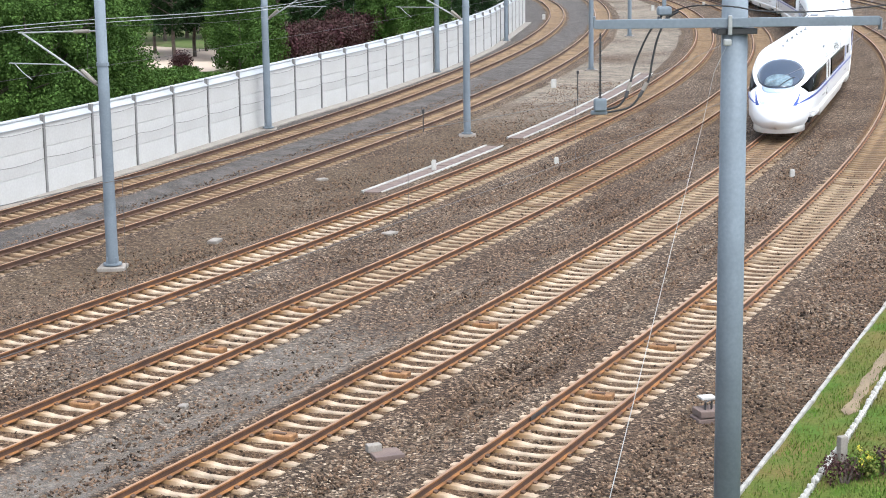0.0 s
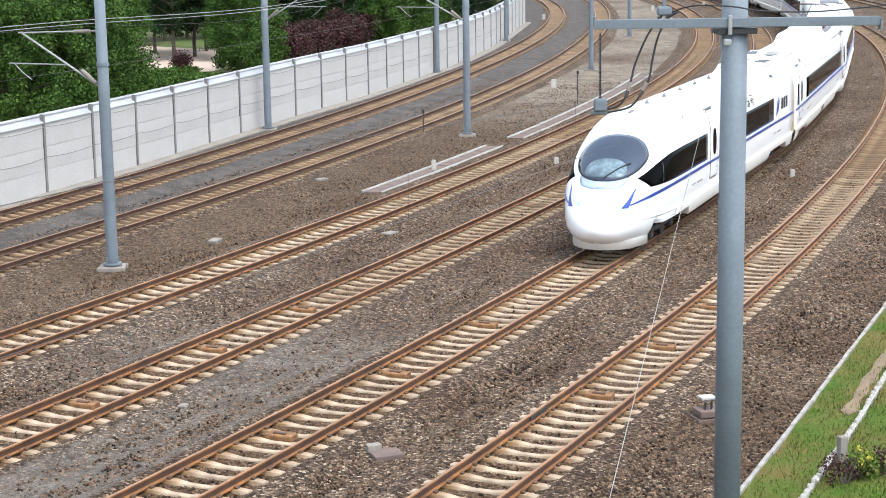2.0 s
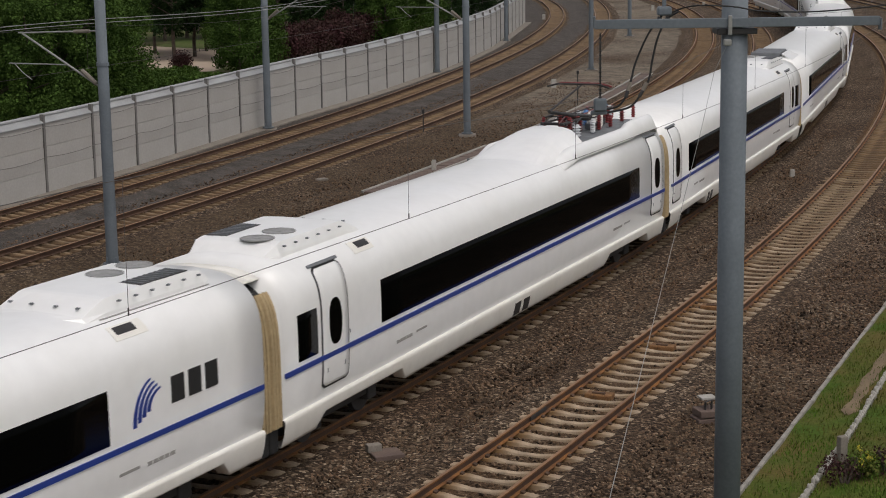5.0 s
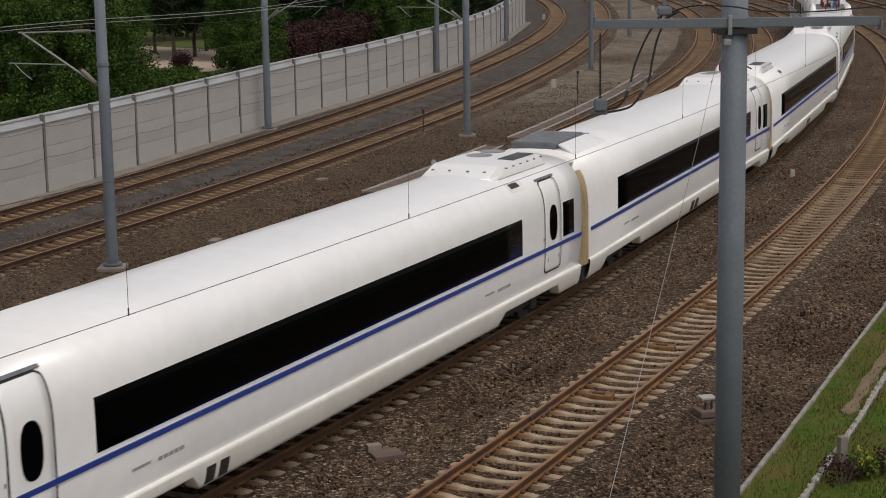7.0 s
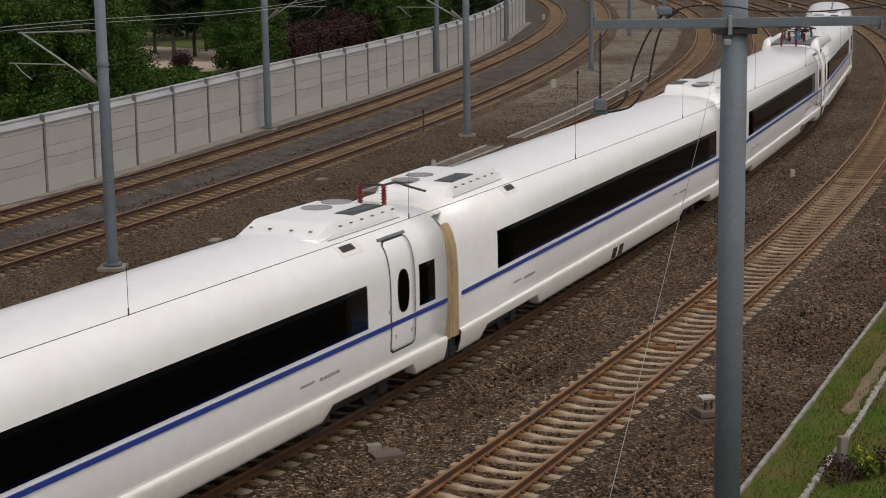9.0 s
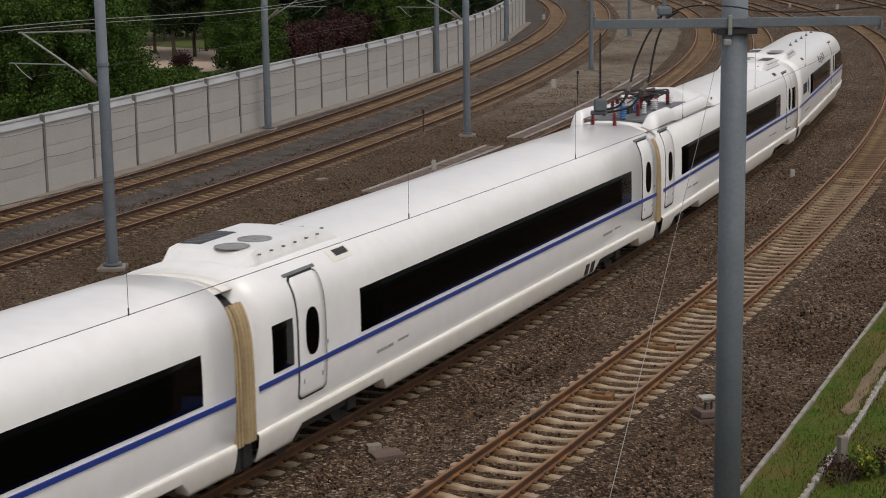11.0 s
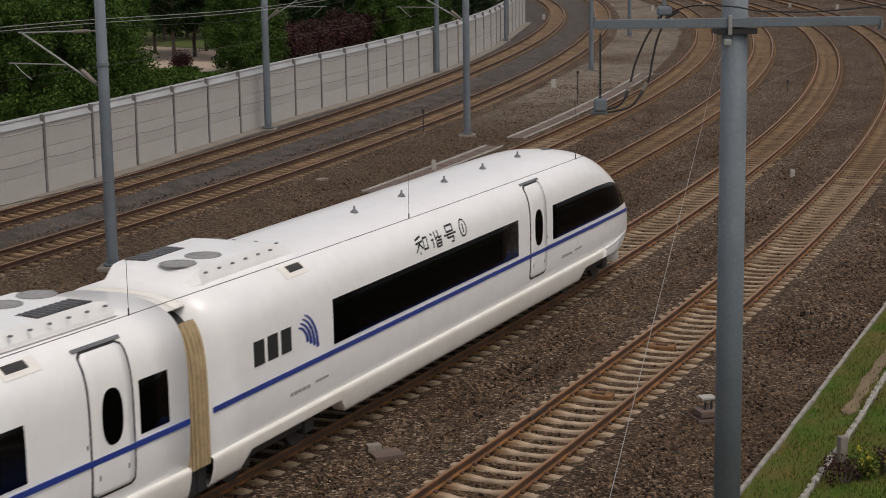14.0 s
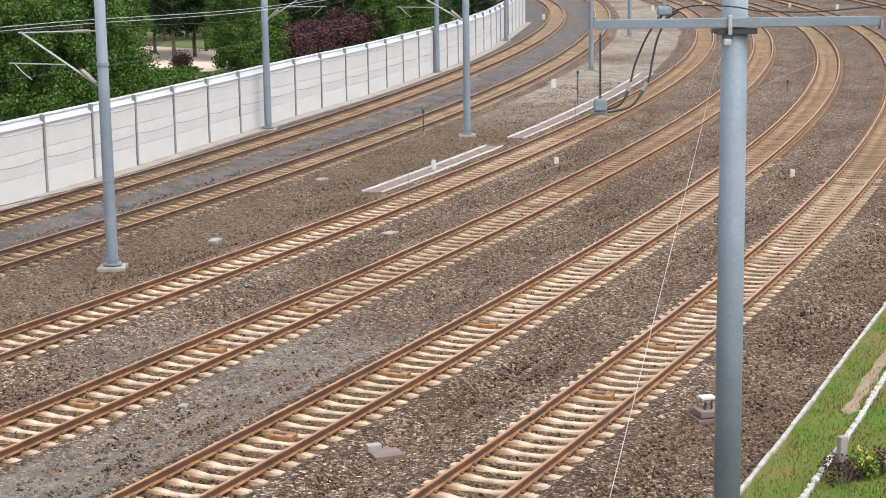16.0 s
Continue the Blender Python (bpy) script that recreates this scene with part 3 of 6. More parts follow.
class Shell:
    """The outer surface of a car: half width and height as functions of x along it and z or y."""

    def __init__(self, nose):
        self.nose = nose
        self.tip = 13.42 if nose else HALF
        if nose:
            top = smooth_table([(-13, ROOF), (6.4, ROOF), (7.6, 4.03), (8.6, 3.93), (9.5, 3.76), (10.5, 3.43), (11.4, 2.97), (12.0, 2.59), (12.4, 2.30)])
            wid = smooth_table([(-13, 1.63), (8.0, 1.63), (9.5, 1.61), (10.6, 1.54), (11.4, 1.43), (12.0, 1.28), (12.4, 1.15)])
            mid = smooth_table([(-13, 1.9), (9.5, 1.9), (11.3, 1.68), (12.4, 1.35)])
            low = smooth_table([(-13, 1.14), (9.19, 1.10), (9.2, 0.85), (11.1, 0.85), (11.35, 0.36), (11.8, 0.32), (12.4, 0.40)])
            q = lambda x: min(1.0, max(0.0, (x - 12.4) / 1.02))
            r = lambda x: math.sqrt(max(0.0, 1 - q(x) ** 2))
            self.top = lambda x: top(x) if x < 12.4 else 1.0 + 1.30 * (0.52 * (1 - q(x)) + 0.48 * r(x))
            self.wid = lambda x: wid(x) if x < 12.4 else max(0.012, 1.15 * (0.3 * (1 - q(x)) + 0.7 * r(x)))
            self.mid = lambda x: mid(x) if x < 12.4 else 1.0 + 0.35 * (1 - q(x))
            self.low = lambda x: low(x) if x < 12.4 else 0.99 - 0.59 * r(x)
            self.ny = smooth_table([(-13, 2.7), (7.5, 2.7), (9.5, 2.45), (11.2, 2.2), (13.42, 2.1)])
            self.nz = smooth_table([(-13, 5.5), (7.0, 5.5), (8.5, 4.4), (9.8, 3.2), (11, 2.6), (13.42, 2.0)])
        else:
            self.top, self.wid, self.mid = (lambda x: ROOF), (lambda x: 1.63), (lambda x: 1.9)
            self.ny, self.nz = (lambda x: 2.7), (lambda x: 5.5)

    def y(self, x, z):
        w, z0, zt = self.wid(x), self.mid(x), self.top(x)
        if z <= z0:
            return w * (1 - 0.042 * ((z0 - z) / 0.75) ** 2)
        u = min((z - z0) / (zt - z0), 1.0)
        return w * max(1 - u ** self.nz(x), 0.0) ** (1 / self.ny(x))

    def z(self, x, y):
        w, z0, zt = self.wid(x), self.mid(x), self.top(x)
        v = min(abs(y) / w, 1.0)
        return z0 + (zt - z0) * max(1 - v ** self.ny(x), 0.0) ** (1 / self.nz(x))

    def side(self, x, z, off, sgn=1):
        """A point on the side wall, off metres out along the surface's normal."""
        e = 0.01
        p = Vector((x, self.y(x, z), z))
        dx = Vector((2 * e, self.y(x + e, z) - self.y(x - e, z), 0))
        dz = Vector((0, self.y(x, z + e) - self.y(x, z - e), 2 * e))
        q = p + dz.cross(dx).normalized() * off
        return Vector((q.x, sgn * q.y, q.z))

    def roof(self, x, y, off):
        e = 0.01
        p = Vector((x, y, self.z(x, y)))
        dx = Vector((2 * e, 0, self.z(x + e, y) - self.z(x - e, y)))
        dy = Vector((0, 2 * e, self.z(x, y + e) - self.z(x, y - e)))
        return p + dx.cross(dy).normalized() * off


def grid_patch(f, nu, nv, depth=0.022):
    """A sheet with a rim: f(u, v, off) for u, v in 0..1."""
    vs, fs = [], []
    for i in range(nu + 1):
        for j in range(nv + 1):
            vs.append(f(i / nu, j / nv, 0.0))
    for i in range(nu):
        for j in range(nv):
            a = i * (nv + 1) + j
            fs.append((a, a + nv + 1, a + nv + 2, a + 1))
    rim = [(i, 0) for i in range(nu)] + [(nu, j) for j in range(nv)] + [(i, nv) for i in range(nu, 0, -1)] + [(0, j) for j in range(nv, 0, -1)]
    n0 = len(vs)
    for i, j in rim:
        vs.append(f(i / nu, j / nv, -depth))
    for k in range(len(rim)):
        (i, j), (i2, j2) = rim[k], rim[(k + 1) % len(rim)]
        fs.append((i * (nv + 1) + j, i2 * (nv + 1) + j2, n0 + (k + 1) % len(rim), n0 + k))
    bm = bmesh.new()
    bv = [bm.verts.new(v) for v in vs]
    for q in fs:
        try:
            bm.faces.new([bv[i] for i in q])
        except ValueError:
            pass
    return bm


def disc_patch(f, cx, cy, a, b, power=2.0, rings=5, seg=36, depth=0.022, shear=0.0):
    """A rounded plate: f(x, y, off) over the superellipse with half axes a, b."""
    vs, fs = [f(cx, cy, 0.0)], []
    for r in range(1, rings + 2):
        u = min(r, rings) / rings
        for k in range(seg):
            t = 2 * math.pi * (k + 0.5) / seg
            c, s = math.cos(t), math.sin(t)
            dx = a * u * math.copysign(abs(c) ** (2 / power), c)
            dy = b * u * math.copysign(abs(s) ** (2 / power), s)
            vs.append(f(cx + dx + shear * dy, cy + dy, -depth if r > rings else 0.0))
    for k in range(seg):
        fs.append((0, 1 + k, 1 + (k + 1) % seg))
    for r in range(rings):
        for k in range(seg):
            p, q = 1 + r * seg, 1 + (r + 1) * seg
            fs.append((p + k, q + k, q + (k + 1) % seg, p + (k + 1) % seg))
    bm = bmesh.new()
    bv = [bm.verts.new(v) for v in vs]
    for q in fs:
        bm.faces.new([bv[i] for i in q])
    return bm


def round_patch(f, cx, cz, a, b, r, nv=26, nu=6):
    """A plate with rounded corners, made in rows."""
    def g(u, v, o):
        t = (2 * v - 1) * b
        over = max(0.0, abs(t) - (b - r))
        w = a - r + math.sqrt(max(0.0, r * r - over * over))
        return f(cx + (2 * u - 1) * w, cz + t, o)
    return grid_patch(g, nu, nv, 0.022)


def shell_mesh(sh, x0, x1):
    """The body above the ledge, closed at the ends."""
    xs = list(np.arange(x0, min(x1, 7.5), 1.0)) + ([x1] if not sh.nose else list(np.arange(7.5, 9.1, 0.25)) + [9.19, 9.2] + list(np.arange(9.35, 12.4, 0.15)) + [12.4 + 1.02 * math.sin(math.pi / 2 * k / 18) for k in range(1, 19)])
    vs, fs = [], []
    N = 48
    for x in xs:
        zt, z0 = sh.top(x), sh.mid(x)
        nose = sh.nose and x > 9.19
        lo = sh.low(x) if nose else 1.09
        half = []
        for k in range(10):
            z = lo + (z0 - lo) * k / 10
            if nose:
                v, rr = (z0 - z) / (z0 - lo), min(1.0, max(0.0, (x - 10.6) / 2.6))
                full = (1 - v ** 2.6) ** 0.5
                drop = max(0.0, (1.10 - z) / 0.9)
                flank = 0.99 - 0.17 * drop ** 1.8 if z <= 1.10 else sh.y(x, z) / sh.wid(x)
                half.append((sh.wid(x) * (flank * (1 - rr) + rr * full), z))
            else:
                half.append((sh.y(x, z), z))
        for k in range(0, N + 1):
            t = math.pi / 2 * k / N
            half.append((sh.wid(x) * math.cos(t) ** (2 / sh.ny(x)) if k < N else 0.0, z0 + (zt - z0) * math.sin(t) ** (2 / sh.nz(x))))
        vs += [(x, y, z) for y, z in half] + [(x, -y, z) for y, z in half[-2::-1]]
    n = 2 * (N + 11) - 1
    for i in range(len(xs) - 1):
        for k in range(n - 1):
            fs.append((i * n + k, (i + 1) * n + k, (i + 1) * n + k + 1, i * n + k + 1))
    fs.append(tuple(range(n)))
    fs.append(tuple(range((len(xs) - 1) * n + n - 1, (len(xs) - 1) * n - 1, -1)))
    bm = bmesh.new()
    bv = [bm.verts.new(v) for v in vs]
    for q in fs:
        bm.faces.new([bv[i] for i in q])
    return bm


def skirt_mesh(sh, sgn, x0, x1):
    """The lower side: a rounded ledge, then a skirt that curves in, cut up over the bogies."""
    ends = (-8.69, 9.25) if sh.nose else (-8.69, 8.69)
    xs = sorted(set(list(np.arange(x0, x1, 0.35)) + [x1] + [b + d for b in ends for d in (-2.05, -1.75, -1.7, 1.7, 1.75, 2.05) if x0 < b + d < x1]))
    if sh.nose:
        xs = [x for x in xs if x < 9.2] + [9.2]
    vs, fs = [], []
    M = 9
    for x in xs:
        low = 0.56
        for b in ends:
            d = abs(x - b)
            if d < 2.05:
                low = max(low, 0.56 + 0.3 * min(1.0, (2.05 - d) / 0.3))
        w = sh.wid(x)
        zt = min(1.10, sh.mid(x) - 0.005)
        vs.append((x, sgn * max(w * 0.96 - 0.05, 0.0), zt + 0.012))
        vs.append((x, sgn * (w * 0.975 + 0.012 * min(1, w * 4)), zt + 0.006))
        for k in range(M):
            u = k / (M - 1)
            z = zt - 0.03 - (zt - 0.03 - low) * u
            drop = (zt - z) / 0.9
            vs.append((x, sgn * max(w * (0.99 - 0.17 * drop ** 1.8) + 0.012 * min(1, w * 4), 0.0), z))
        vs.append((x, sgn * max(w * 0.8 - 0.04, 0.005), low + 0.01))
    n = M + 3
    for i in range(len(xs) - 1):
        for k in range(n - 1):
            fs.append((i * n + k, (i + 1) * n + k, (i + 1) * n + k + 1, i * n + k + 1))
    bm = bmesh.new()
    bv = [bm.verts.new(v) for v in vs]
    for q in fs:
        bm.faces.new([bv[i] for i in q])
    return bm


def add_door(car, sh, sgn, x):
    part("door_seal", round_patch(lambda a, b, o: sh.side(a, b, 0.010 + o, sgn), x, 2.51, 0.575, 1.19, 0.12, 40), M_SEAL, car, "black rubber door seal")
    door = part("door", round_patch(lambda a, b, o: sh.side(a, b, 0.018 + o, sgn), x + 0.006, 2.515, 0.53, 1.15, 0.10, 40), M_WHITE, car, "white plug door", smooth=True)
    part("door_window", disc_patch(lambda a, b, o: sh.side(a, b, 0.026 + o, sgn), x, 2.585, 0.265, 0.46, 2.5, 6, 36), M_GLASS, door, "black oval door window")
    part("gutter", grid_patch(lambda u, v, o: sh.side(x - 0.6 + 1.2 * u, 3.70 + 0.045 * v, 0.03 + o, sgn), 4, 1, 0.03), M_ROOFGREY, door, "grey drip gutter")
    for k in (0.36, -0.38):
        part("door_button", grid_patch(lambda u, v, o: sh.side(x + k + 0.03 * u, 1.62 + 0.09 * v, 0.024 + o, sgn), 1, 1, 0.01), M_ROOFGREY, door)
    part("door_button", grid_patch(lambda u, v, o: sh.side(x + 0.62 + 0.03 * u, 2.2 + 0.07 * v, 0.01 + o, sgn), 1, 1, 0.01), M_ROOFGREY, door)


def add_window(car, sh, sgn, xa, xb, za=2.09, zb=2.99, name="window"):
    w = part(name, grid_patch(lambda u, v, o: sh.side(xa + (xb - xa) * u, za + (zb - za) * v, 0.010 + o, sgn), max(2, int(abs(xb - xa))), 6), M_GLASS, car, "black tinted window band", smooth=True)
    return w


def add_stripe(car, sh, sgn, xa, xb, za=1.905, zb=2.0):
    part("stripe", grid_patch(lambda u, v, o: sh.side(xa + (xb - xa) * u, za + (zb - za) * v, 0.028 + o, sgn), max(2, int(abs(xb - xa) * 1.5)), 2, 0.03), M_BLUE, car, "dark blue painted stripe")


def add_bogie(car, x):
    bm = bmesh.new()
    for s in (-1, 1):
        box(bm, x, s * 1.0, 0.52, 3.0, 0.16, 0.2, 0.03)
        box(bm, x, s * 1.05, 0.75, 0.7, 0.3, 0.35, 0.05)
        for d in (-1.25, 1.25):
            box(bm, x + d, s * 1.02, 0.46, 0.4, 0.22, 0.34, 0.04)
    box(bm, x, 0, 0.6, 0.8, 2.0, 0.3, 0.05)
    b = part("bogie", bm, M_DARK, car, "black steel bogie frame")
    for d in (-1.25, 1.25):
        for s in (-1, 1):
            c = bmesh.new()
            cyl(c, (x + d, s * 0.70, 0.452), (x + d, s * 0.83, 0.452), 0.452, seg=28)
            part("wheel", c, M_DARK, b, "dark steel wheel")


def vent_box(car, sh, end):
    """An air-conditioning fairing on the roof: chamfered sides, sloping ends; end is 1 at the front, -1 at the rear."""
    rows = [(7.3, 0.0, 0.55), (7.62, 0.05, 0.92), (8.2, 0.185, 0.90), (8.32, 0.20, 0.90), (9.6, 0.205, 0.90), (10.75, 0.20, 0.90), (10.95, 0.16, 0.92), (11.3, 0.0, 0.80)]
    ys = (-1.0, -0.985, -0.9, -0.55, 0.0, 0.55, 0.9, 0.985, 1.0)
    lift = (0.0, 0.25, 0.96, 1.0, 1.0, 1.0, 0.96, 0.25, 0.0)
    vs, fs = [], []
    for x, hgt, w in rows:
        crown = ROOF - 0.01 + hgt
        for v, k in zip(ys, lift):
            y = 1.08 * v * w
            base = sh.z(end * x, y) - 0.015
            vs.append((end * x, y, base + max(0.0, crown - base) * k * min(1.0, hgt * 9)))
    n = len(ys)
    for i in range(len(rows) - 1):
        for k in range(n - 1):
            fs.append((i * n + k, (i + 1) * n + k, (i + 1) * n + k + 1, i * n + k + 1))
    bm = bmesh.new()
    bv = [bm.verts.new(v) for v in vs]
    for q in fs:
        bm.faces.new([bv[i] for i in q])
    unit = part("roof_unit", bm, M_WHITE, car, "white air-conditioning fairing", smooth=False)
    top = ROOF + 0.19
    for x in (9.85, 10.7):
        part("fan", lathe([(0.34, 0.0), (0.34, 0.018), (0.30, 0.02), (0.28, 0.006), (0.08, 0.006), (0.06, 0.016), (0.0, 0.016)], 24, (end * x, -0.34, top)), M_FAN, unit, "round grey fan grille")
    bm = bmesh.new()
    box(bm, end * 10.0, 0.60, top - 0.005, 1.36, 0.46, 0.03, 0.006)
    grille = part("grille", bm, M_DARK, unit, "dark rectangular grille")
    for k in range(9):
        c = bmesh.new()
        box(c, end * (9.4 + 0.15 * k), 0.60, top + 0.014, 0.05, 0.42, 0.018)
        part("slat", c, M_ROOFGREY, grille)
    lid = bmesh.new()
    for y in (-0.86, 0.94):          # lip round the foot of the fairing
        box(lid, end * 9.5, y * 1.07, sh.z(0, y * 1.07) + 0.006, 3.1, 0.035, 0.02, 0.004)
    part("foot_lip", lid, M_GREYTEXT, unit, "grey lip at the foot of the fairing")
    for k in range(6):
        for s in (-1, 1):
            c = bmesh.new()
            box(c, end * (8.5 + 0.46 * k), s * 0.985, ROOF + 0.10, 0.06, 0.05, 0.03)
            part("fastener", c, M_ROOFGREY, unit)
    for k in (-0.7, -0.25, 0.25, 0.7):
        c = bmesh.new()
        box(c, end * 7.78, k, ROOF + 0.085, 0.05, 0.06, 0.03)
        part("fastener", c, M_ROOFGREY, unit)
    for s in (-1, 1):
        frame_ = part("hatch_frame", grid_patch(lambda u, v, o: sh.roof(end * (7.82 + 0.86 * u), s * (1.20 + 0.22 * v), 0.012 + o), 3, 3), M_CREAM, car, "off-white hatch frame")
        part("hatch", grid_patch(lambda u, v, o: sh.roof(end * (7.92 + 0.52 * u), s * (1.235 + 0.12 * v), 0.02 + o), 2, 2), M_DARK, frame_, "small dark roof vent")


def insulator(parent, x, y, z, h, r, material, label):
    prof = [(r * 0.6, 0)]
    n = max(4, int(h / 0.07))
    for k in range(n):
        a = h * (k + 0.2) / (n + 0.5)
        prof += [(r * 0.55, a), (r, a + h * 0.35 / n), (r * 0.6, a + h * 0.6 / n)]
    prof += [(r * 0.5, h)]
    part("insulator", lathe(prof, 12, (x, y, z)), material, parent, label)


def pantograph_well(car, sh, raised):
    """Pantograph, insulators and fairings on the roof of the front end."""
    z = ROOF + 0.02
    bm = bmesh.new()
    box(bm, 9.15, 0, z, 5.9, 1.9, 0.05, 0.01)
    well = part("roof_well", bm, M_ROOFGREY, car, "grey floor of the pantograph well")
    height = smooth_table([(3.6, 0.02), (4.4, 0.10), (9.5, 0.11), (9.9, 0.24), (11.7, 0.26), (12.0, 0.2), (12.14, 0.08)])
    for s in (-1, 1):
        def lip(u, v, o, s=s):
            x = 3.6 + 8.54 * u
            y = 1.40 - 0.46 * v
            foot = sh.z(0, y) - 0.015
            k = math.sin(math.pi * min(1.0, 0.04 + v * 0.93)) ** 0.45
            return Vector((x, s * y, foot + (max(0.0, ROOF + height(x) - foot)) * k * min(1.0, max(0.0, 12.14 - x) / 0.3) ** 0.5 * min(1.0, (x - 3.6) / 1.2) + o))
        part("fairing", grid_patch(lip, 48, 12, 0.03), M_WHITE, car, "long white side fairing with a raised rear part", smooth=True)
    bm = bmesh.new()
    rows = [(2.6, 0.01, 1.0), (3.2, 0.10, 1.02), (4.0, 0.24, 1.04), (4.9, 0.38, 1.04), (5.7, 0.46, 1.02), (6.25, 0.47, 0.98)]
    prev = None
    for x, hgt, w in rows:
        row = []
        for k in range(17):
            v = -1 + 2 * k / 16
            y = 1.12 * w * v
            base_z = sh.z(0, y) - 0.01
            row.append(bm.verts.new((x, y, base_z + (min(1.0, hgt * 4) * (ROOF - base_z) + hgt) * (1 - abs(v) ** 3.5))))
        if prev:
            for k in range(16):
                bm.faces.new((prev[k], row[k], row[k + 1], prev[k + 1]))
        prev = row
    base = [bm.verts.new((6.55 - 0.25 * abs(v.co.y), v.co.y, ROOF - 0.05)) for v in prev]
    for k in range(16):
        bm.faces.new((prev[k], base[k], base[k + 1], prev[k + 1]))
    dome = part("fairing_dome", bm, M_WHITE, car, "white rounded fairing", smooth=True)
    dome.data.shade_flat()
    for y in (-0.5, 0.5):
        bm = bmesh.new()
        box(bm, 0, 0, 0, 0.03, 0.46, 0.30, 0.01, pose(6.43, y, ROOF + 0.2, 0, -28, 0))
        panel = part("dome_panel", bm, M_GREYTEXT, dome, "grey back panel")
        bm = bmesh.new()
        box(bm, 0, 0, 0, 0.03, 0.3, 0.18, 0.006, pose(6.452, y, ROOF + 0.2, 0, -28, 0))
        part("dome_hatch", bm, M_DARK, panel, "dark square hatch")
    for k in range(5):          # lugs along the edge of the dome
        c = bmesh.new()
        box(c, 3.2 + 0.7 * k, 1.16, sh.z(0, 1.16) + 0.05, 0.09, 0.04, 0.09, 0.01)
        part("lug", c, M_ROOFGREY, dome)
    before = set(bpy.data.objects)
    for x, y, h, r, m_, l in ((-7.3, 0.62, 0.3, 0.14, M_WHITEINS, "white ribbed insulator"), (-7.2, -0.5, 0.35, 0.14, M_WHITEINS, "white ribbed insulator"), (-9.3, 0.62, 0.36, 0.14, M_WHITEINS, "white ribbed insulator"), (-10.0, 0.2, 0.46, 0.13, M_BLUEINS, "blue ribbed insulator"), (-7.5, 0.62, 0.5, 0.08, M_REDINS, "dark red insulator"), (-7.7, -0.1, 0.5, 0.1, M_REDINS, "dark red insulator"), (-8.4, 0.45, 0.5, 0.08, M_REDINS, "dark red insulator"), (-8.9, 0.1, 0.45, 0.09, M_REDINS, "dark red insulator"), (-12.0, 0.3, 0.46, 0.15, M_BLUEINS, "blue ribbed insulator"), (-11.85, 0.1, 0.42, 0.14, M_WHITEINS, "white ribbed insulator"), (-10.8, -0.2, 0.5, 0.09, M_REDINS, "dark red insulator"), (-11.6, 0.2, 0.5, 0.09, M_REDINS, "dark red insulator")):
        insulator(well, x, y, z + 0.05, h, r, m_, l)
    for k, (x, y) in enumerate(((-8.6, -0.1), (-8.3, -0.6), (-9.0, -0.55), (-8.0, 0.2), (-8.6, -0.5), (-9.2, 0.62), (-9.9, -0.6), (-10.5, 0.6), (-11.1, 0.55), (-11.3, -0.5))):
        insulator(well, x, y, z + 0.05, 0.34 + 0.05 * (k % 3), 0.09, (M_REDINS, M_WHITEINS, M_REDINS)[k % 3], ("dark red insulator", "white ribbed insulator", "dark red insulator")[k % 3])
    for k in range(4):
        bm = bmesh.new()
        box(bm, -7.0 - 1.1 * k, -0.3 + 0.25 * (k % 2), z + 0.14, 0.5, 0.34, 0.2, 0.03)
        part("equipment_box", bm, M_DARK if k % 2 else M_ROOFGREY, well, "dark equipment box")
    for y in (-0.5, 0.0, 0.45):
        part("busbar", tube([(-7.1, y, 4.5), (-8.0, y + 0.15, 4.59), (-8.5, y - 0.1, 4.55), (-10.3, y * 0.6, 4.61), (-11.5, y * 0.5 + 0.1, 4.57)], 0.022), M_DARK if y else M_REDINS, well, "thin dark busbar")
    part("capacitor", lathe([(0.0, 0), (0.2, 0.0), (0.24, 0.06), (0.24, 0.4), (0.18, 0.46), (0.0, 0.47)], 16, (-9.5, -0.25, z + 0.06)), M_CREAM, well, "cream capacitor drum")
    part("busbar", tube([(-7.5, 0.6, 4.62), (-8.4, 0.5, 4.67), (-9.4, 0.1, 4.52), (-10.8, -0.2, 4.63), (-11.6, 0.2, 4.63), (-12.2, 0.3, 4.57)], 0.03), M_DARK, well, "black cable")
    bm = bmesh.new()
    box(bm, -7.9, -0.1, z + 0.40, 1.7, 0.12, 0.07, 0.02)
    box(bm, -7.9, 0.5, z + 0.40, 1.7, 0.07, 0.06, 0.02)
    box(bm, -7.2, 0.2, z + 0.40, 0.12, 0.8, 0.08, 0.02)
    box(bm, -8.7, 0.1, z + 0.44, 0.32, 1.0, 0.16, 0.03)
    panto = part("pantograph", bm, M_DARK, car, "black steel pantograph")
    elbow, head = ((-6.3, 0, z + 0.85), (-9.0, 0, z + 1.35)) if raised else ((-6.9, 0, z + 0.5), (-8.9, 0, z + 0.56))
    part("lower_arm", tube([(-8.7, 0, z + 0.46), elbow], 0.05, 8), M_DARK, panto)
    part("upper_arm", tube([elbow, head], 0.03, 8), M_DARK, panto)
    part("contact_strip", tube([(head[0], y, head[2] + 0.06 - 0.25 * max(0, abs(y) - 0.6)) for y in (-0.95, -0.75, -0.6, 0, 0.6, 0.75, 0.95)], 0.03, 6), M_REDINS if raised else M_DARK, panto)
    part("contact_strip", tube([(head[0] + 0.3, y, head[2] + 0.06 - 0.25 * max(0, abs(y) - 0.6)) for y in (-0.95, -0.75, -0.6, 0, 0.6, 0.75, 0.95)], 0.03, 6), M_DARK, panto)
    for ob in set(bpy.data.objects) - before:          # the well is at the front end
        ob.data.transform(Matrix.Diagonal((-1, 1, 1, 1)))
        ob.data.flip_normals()


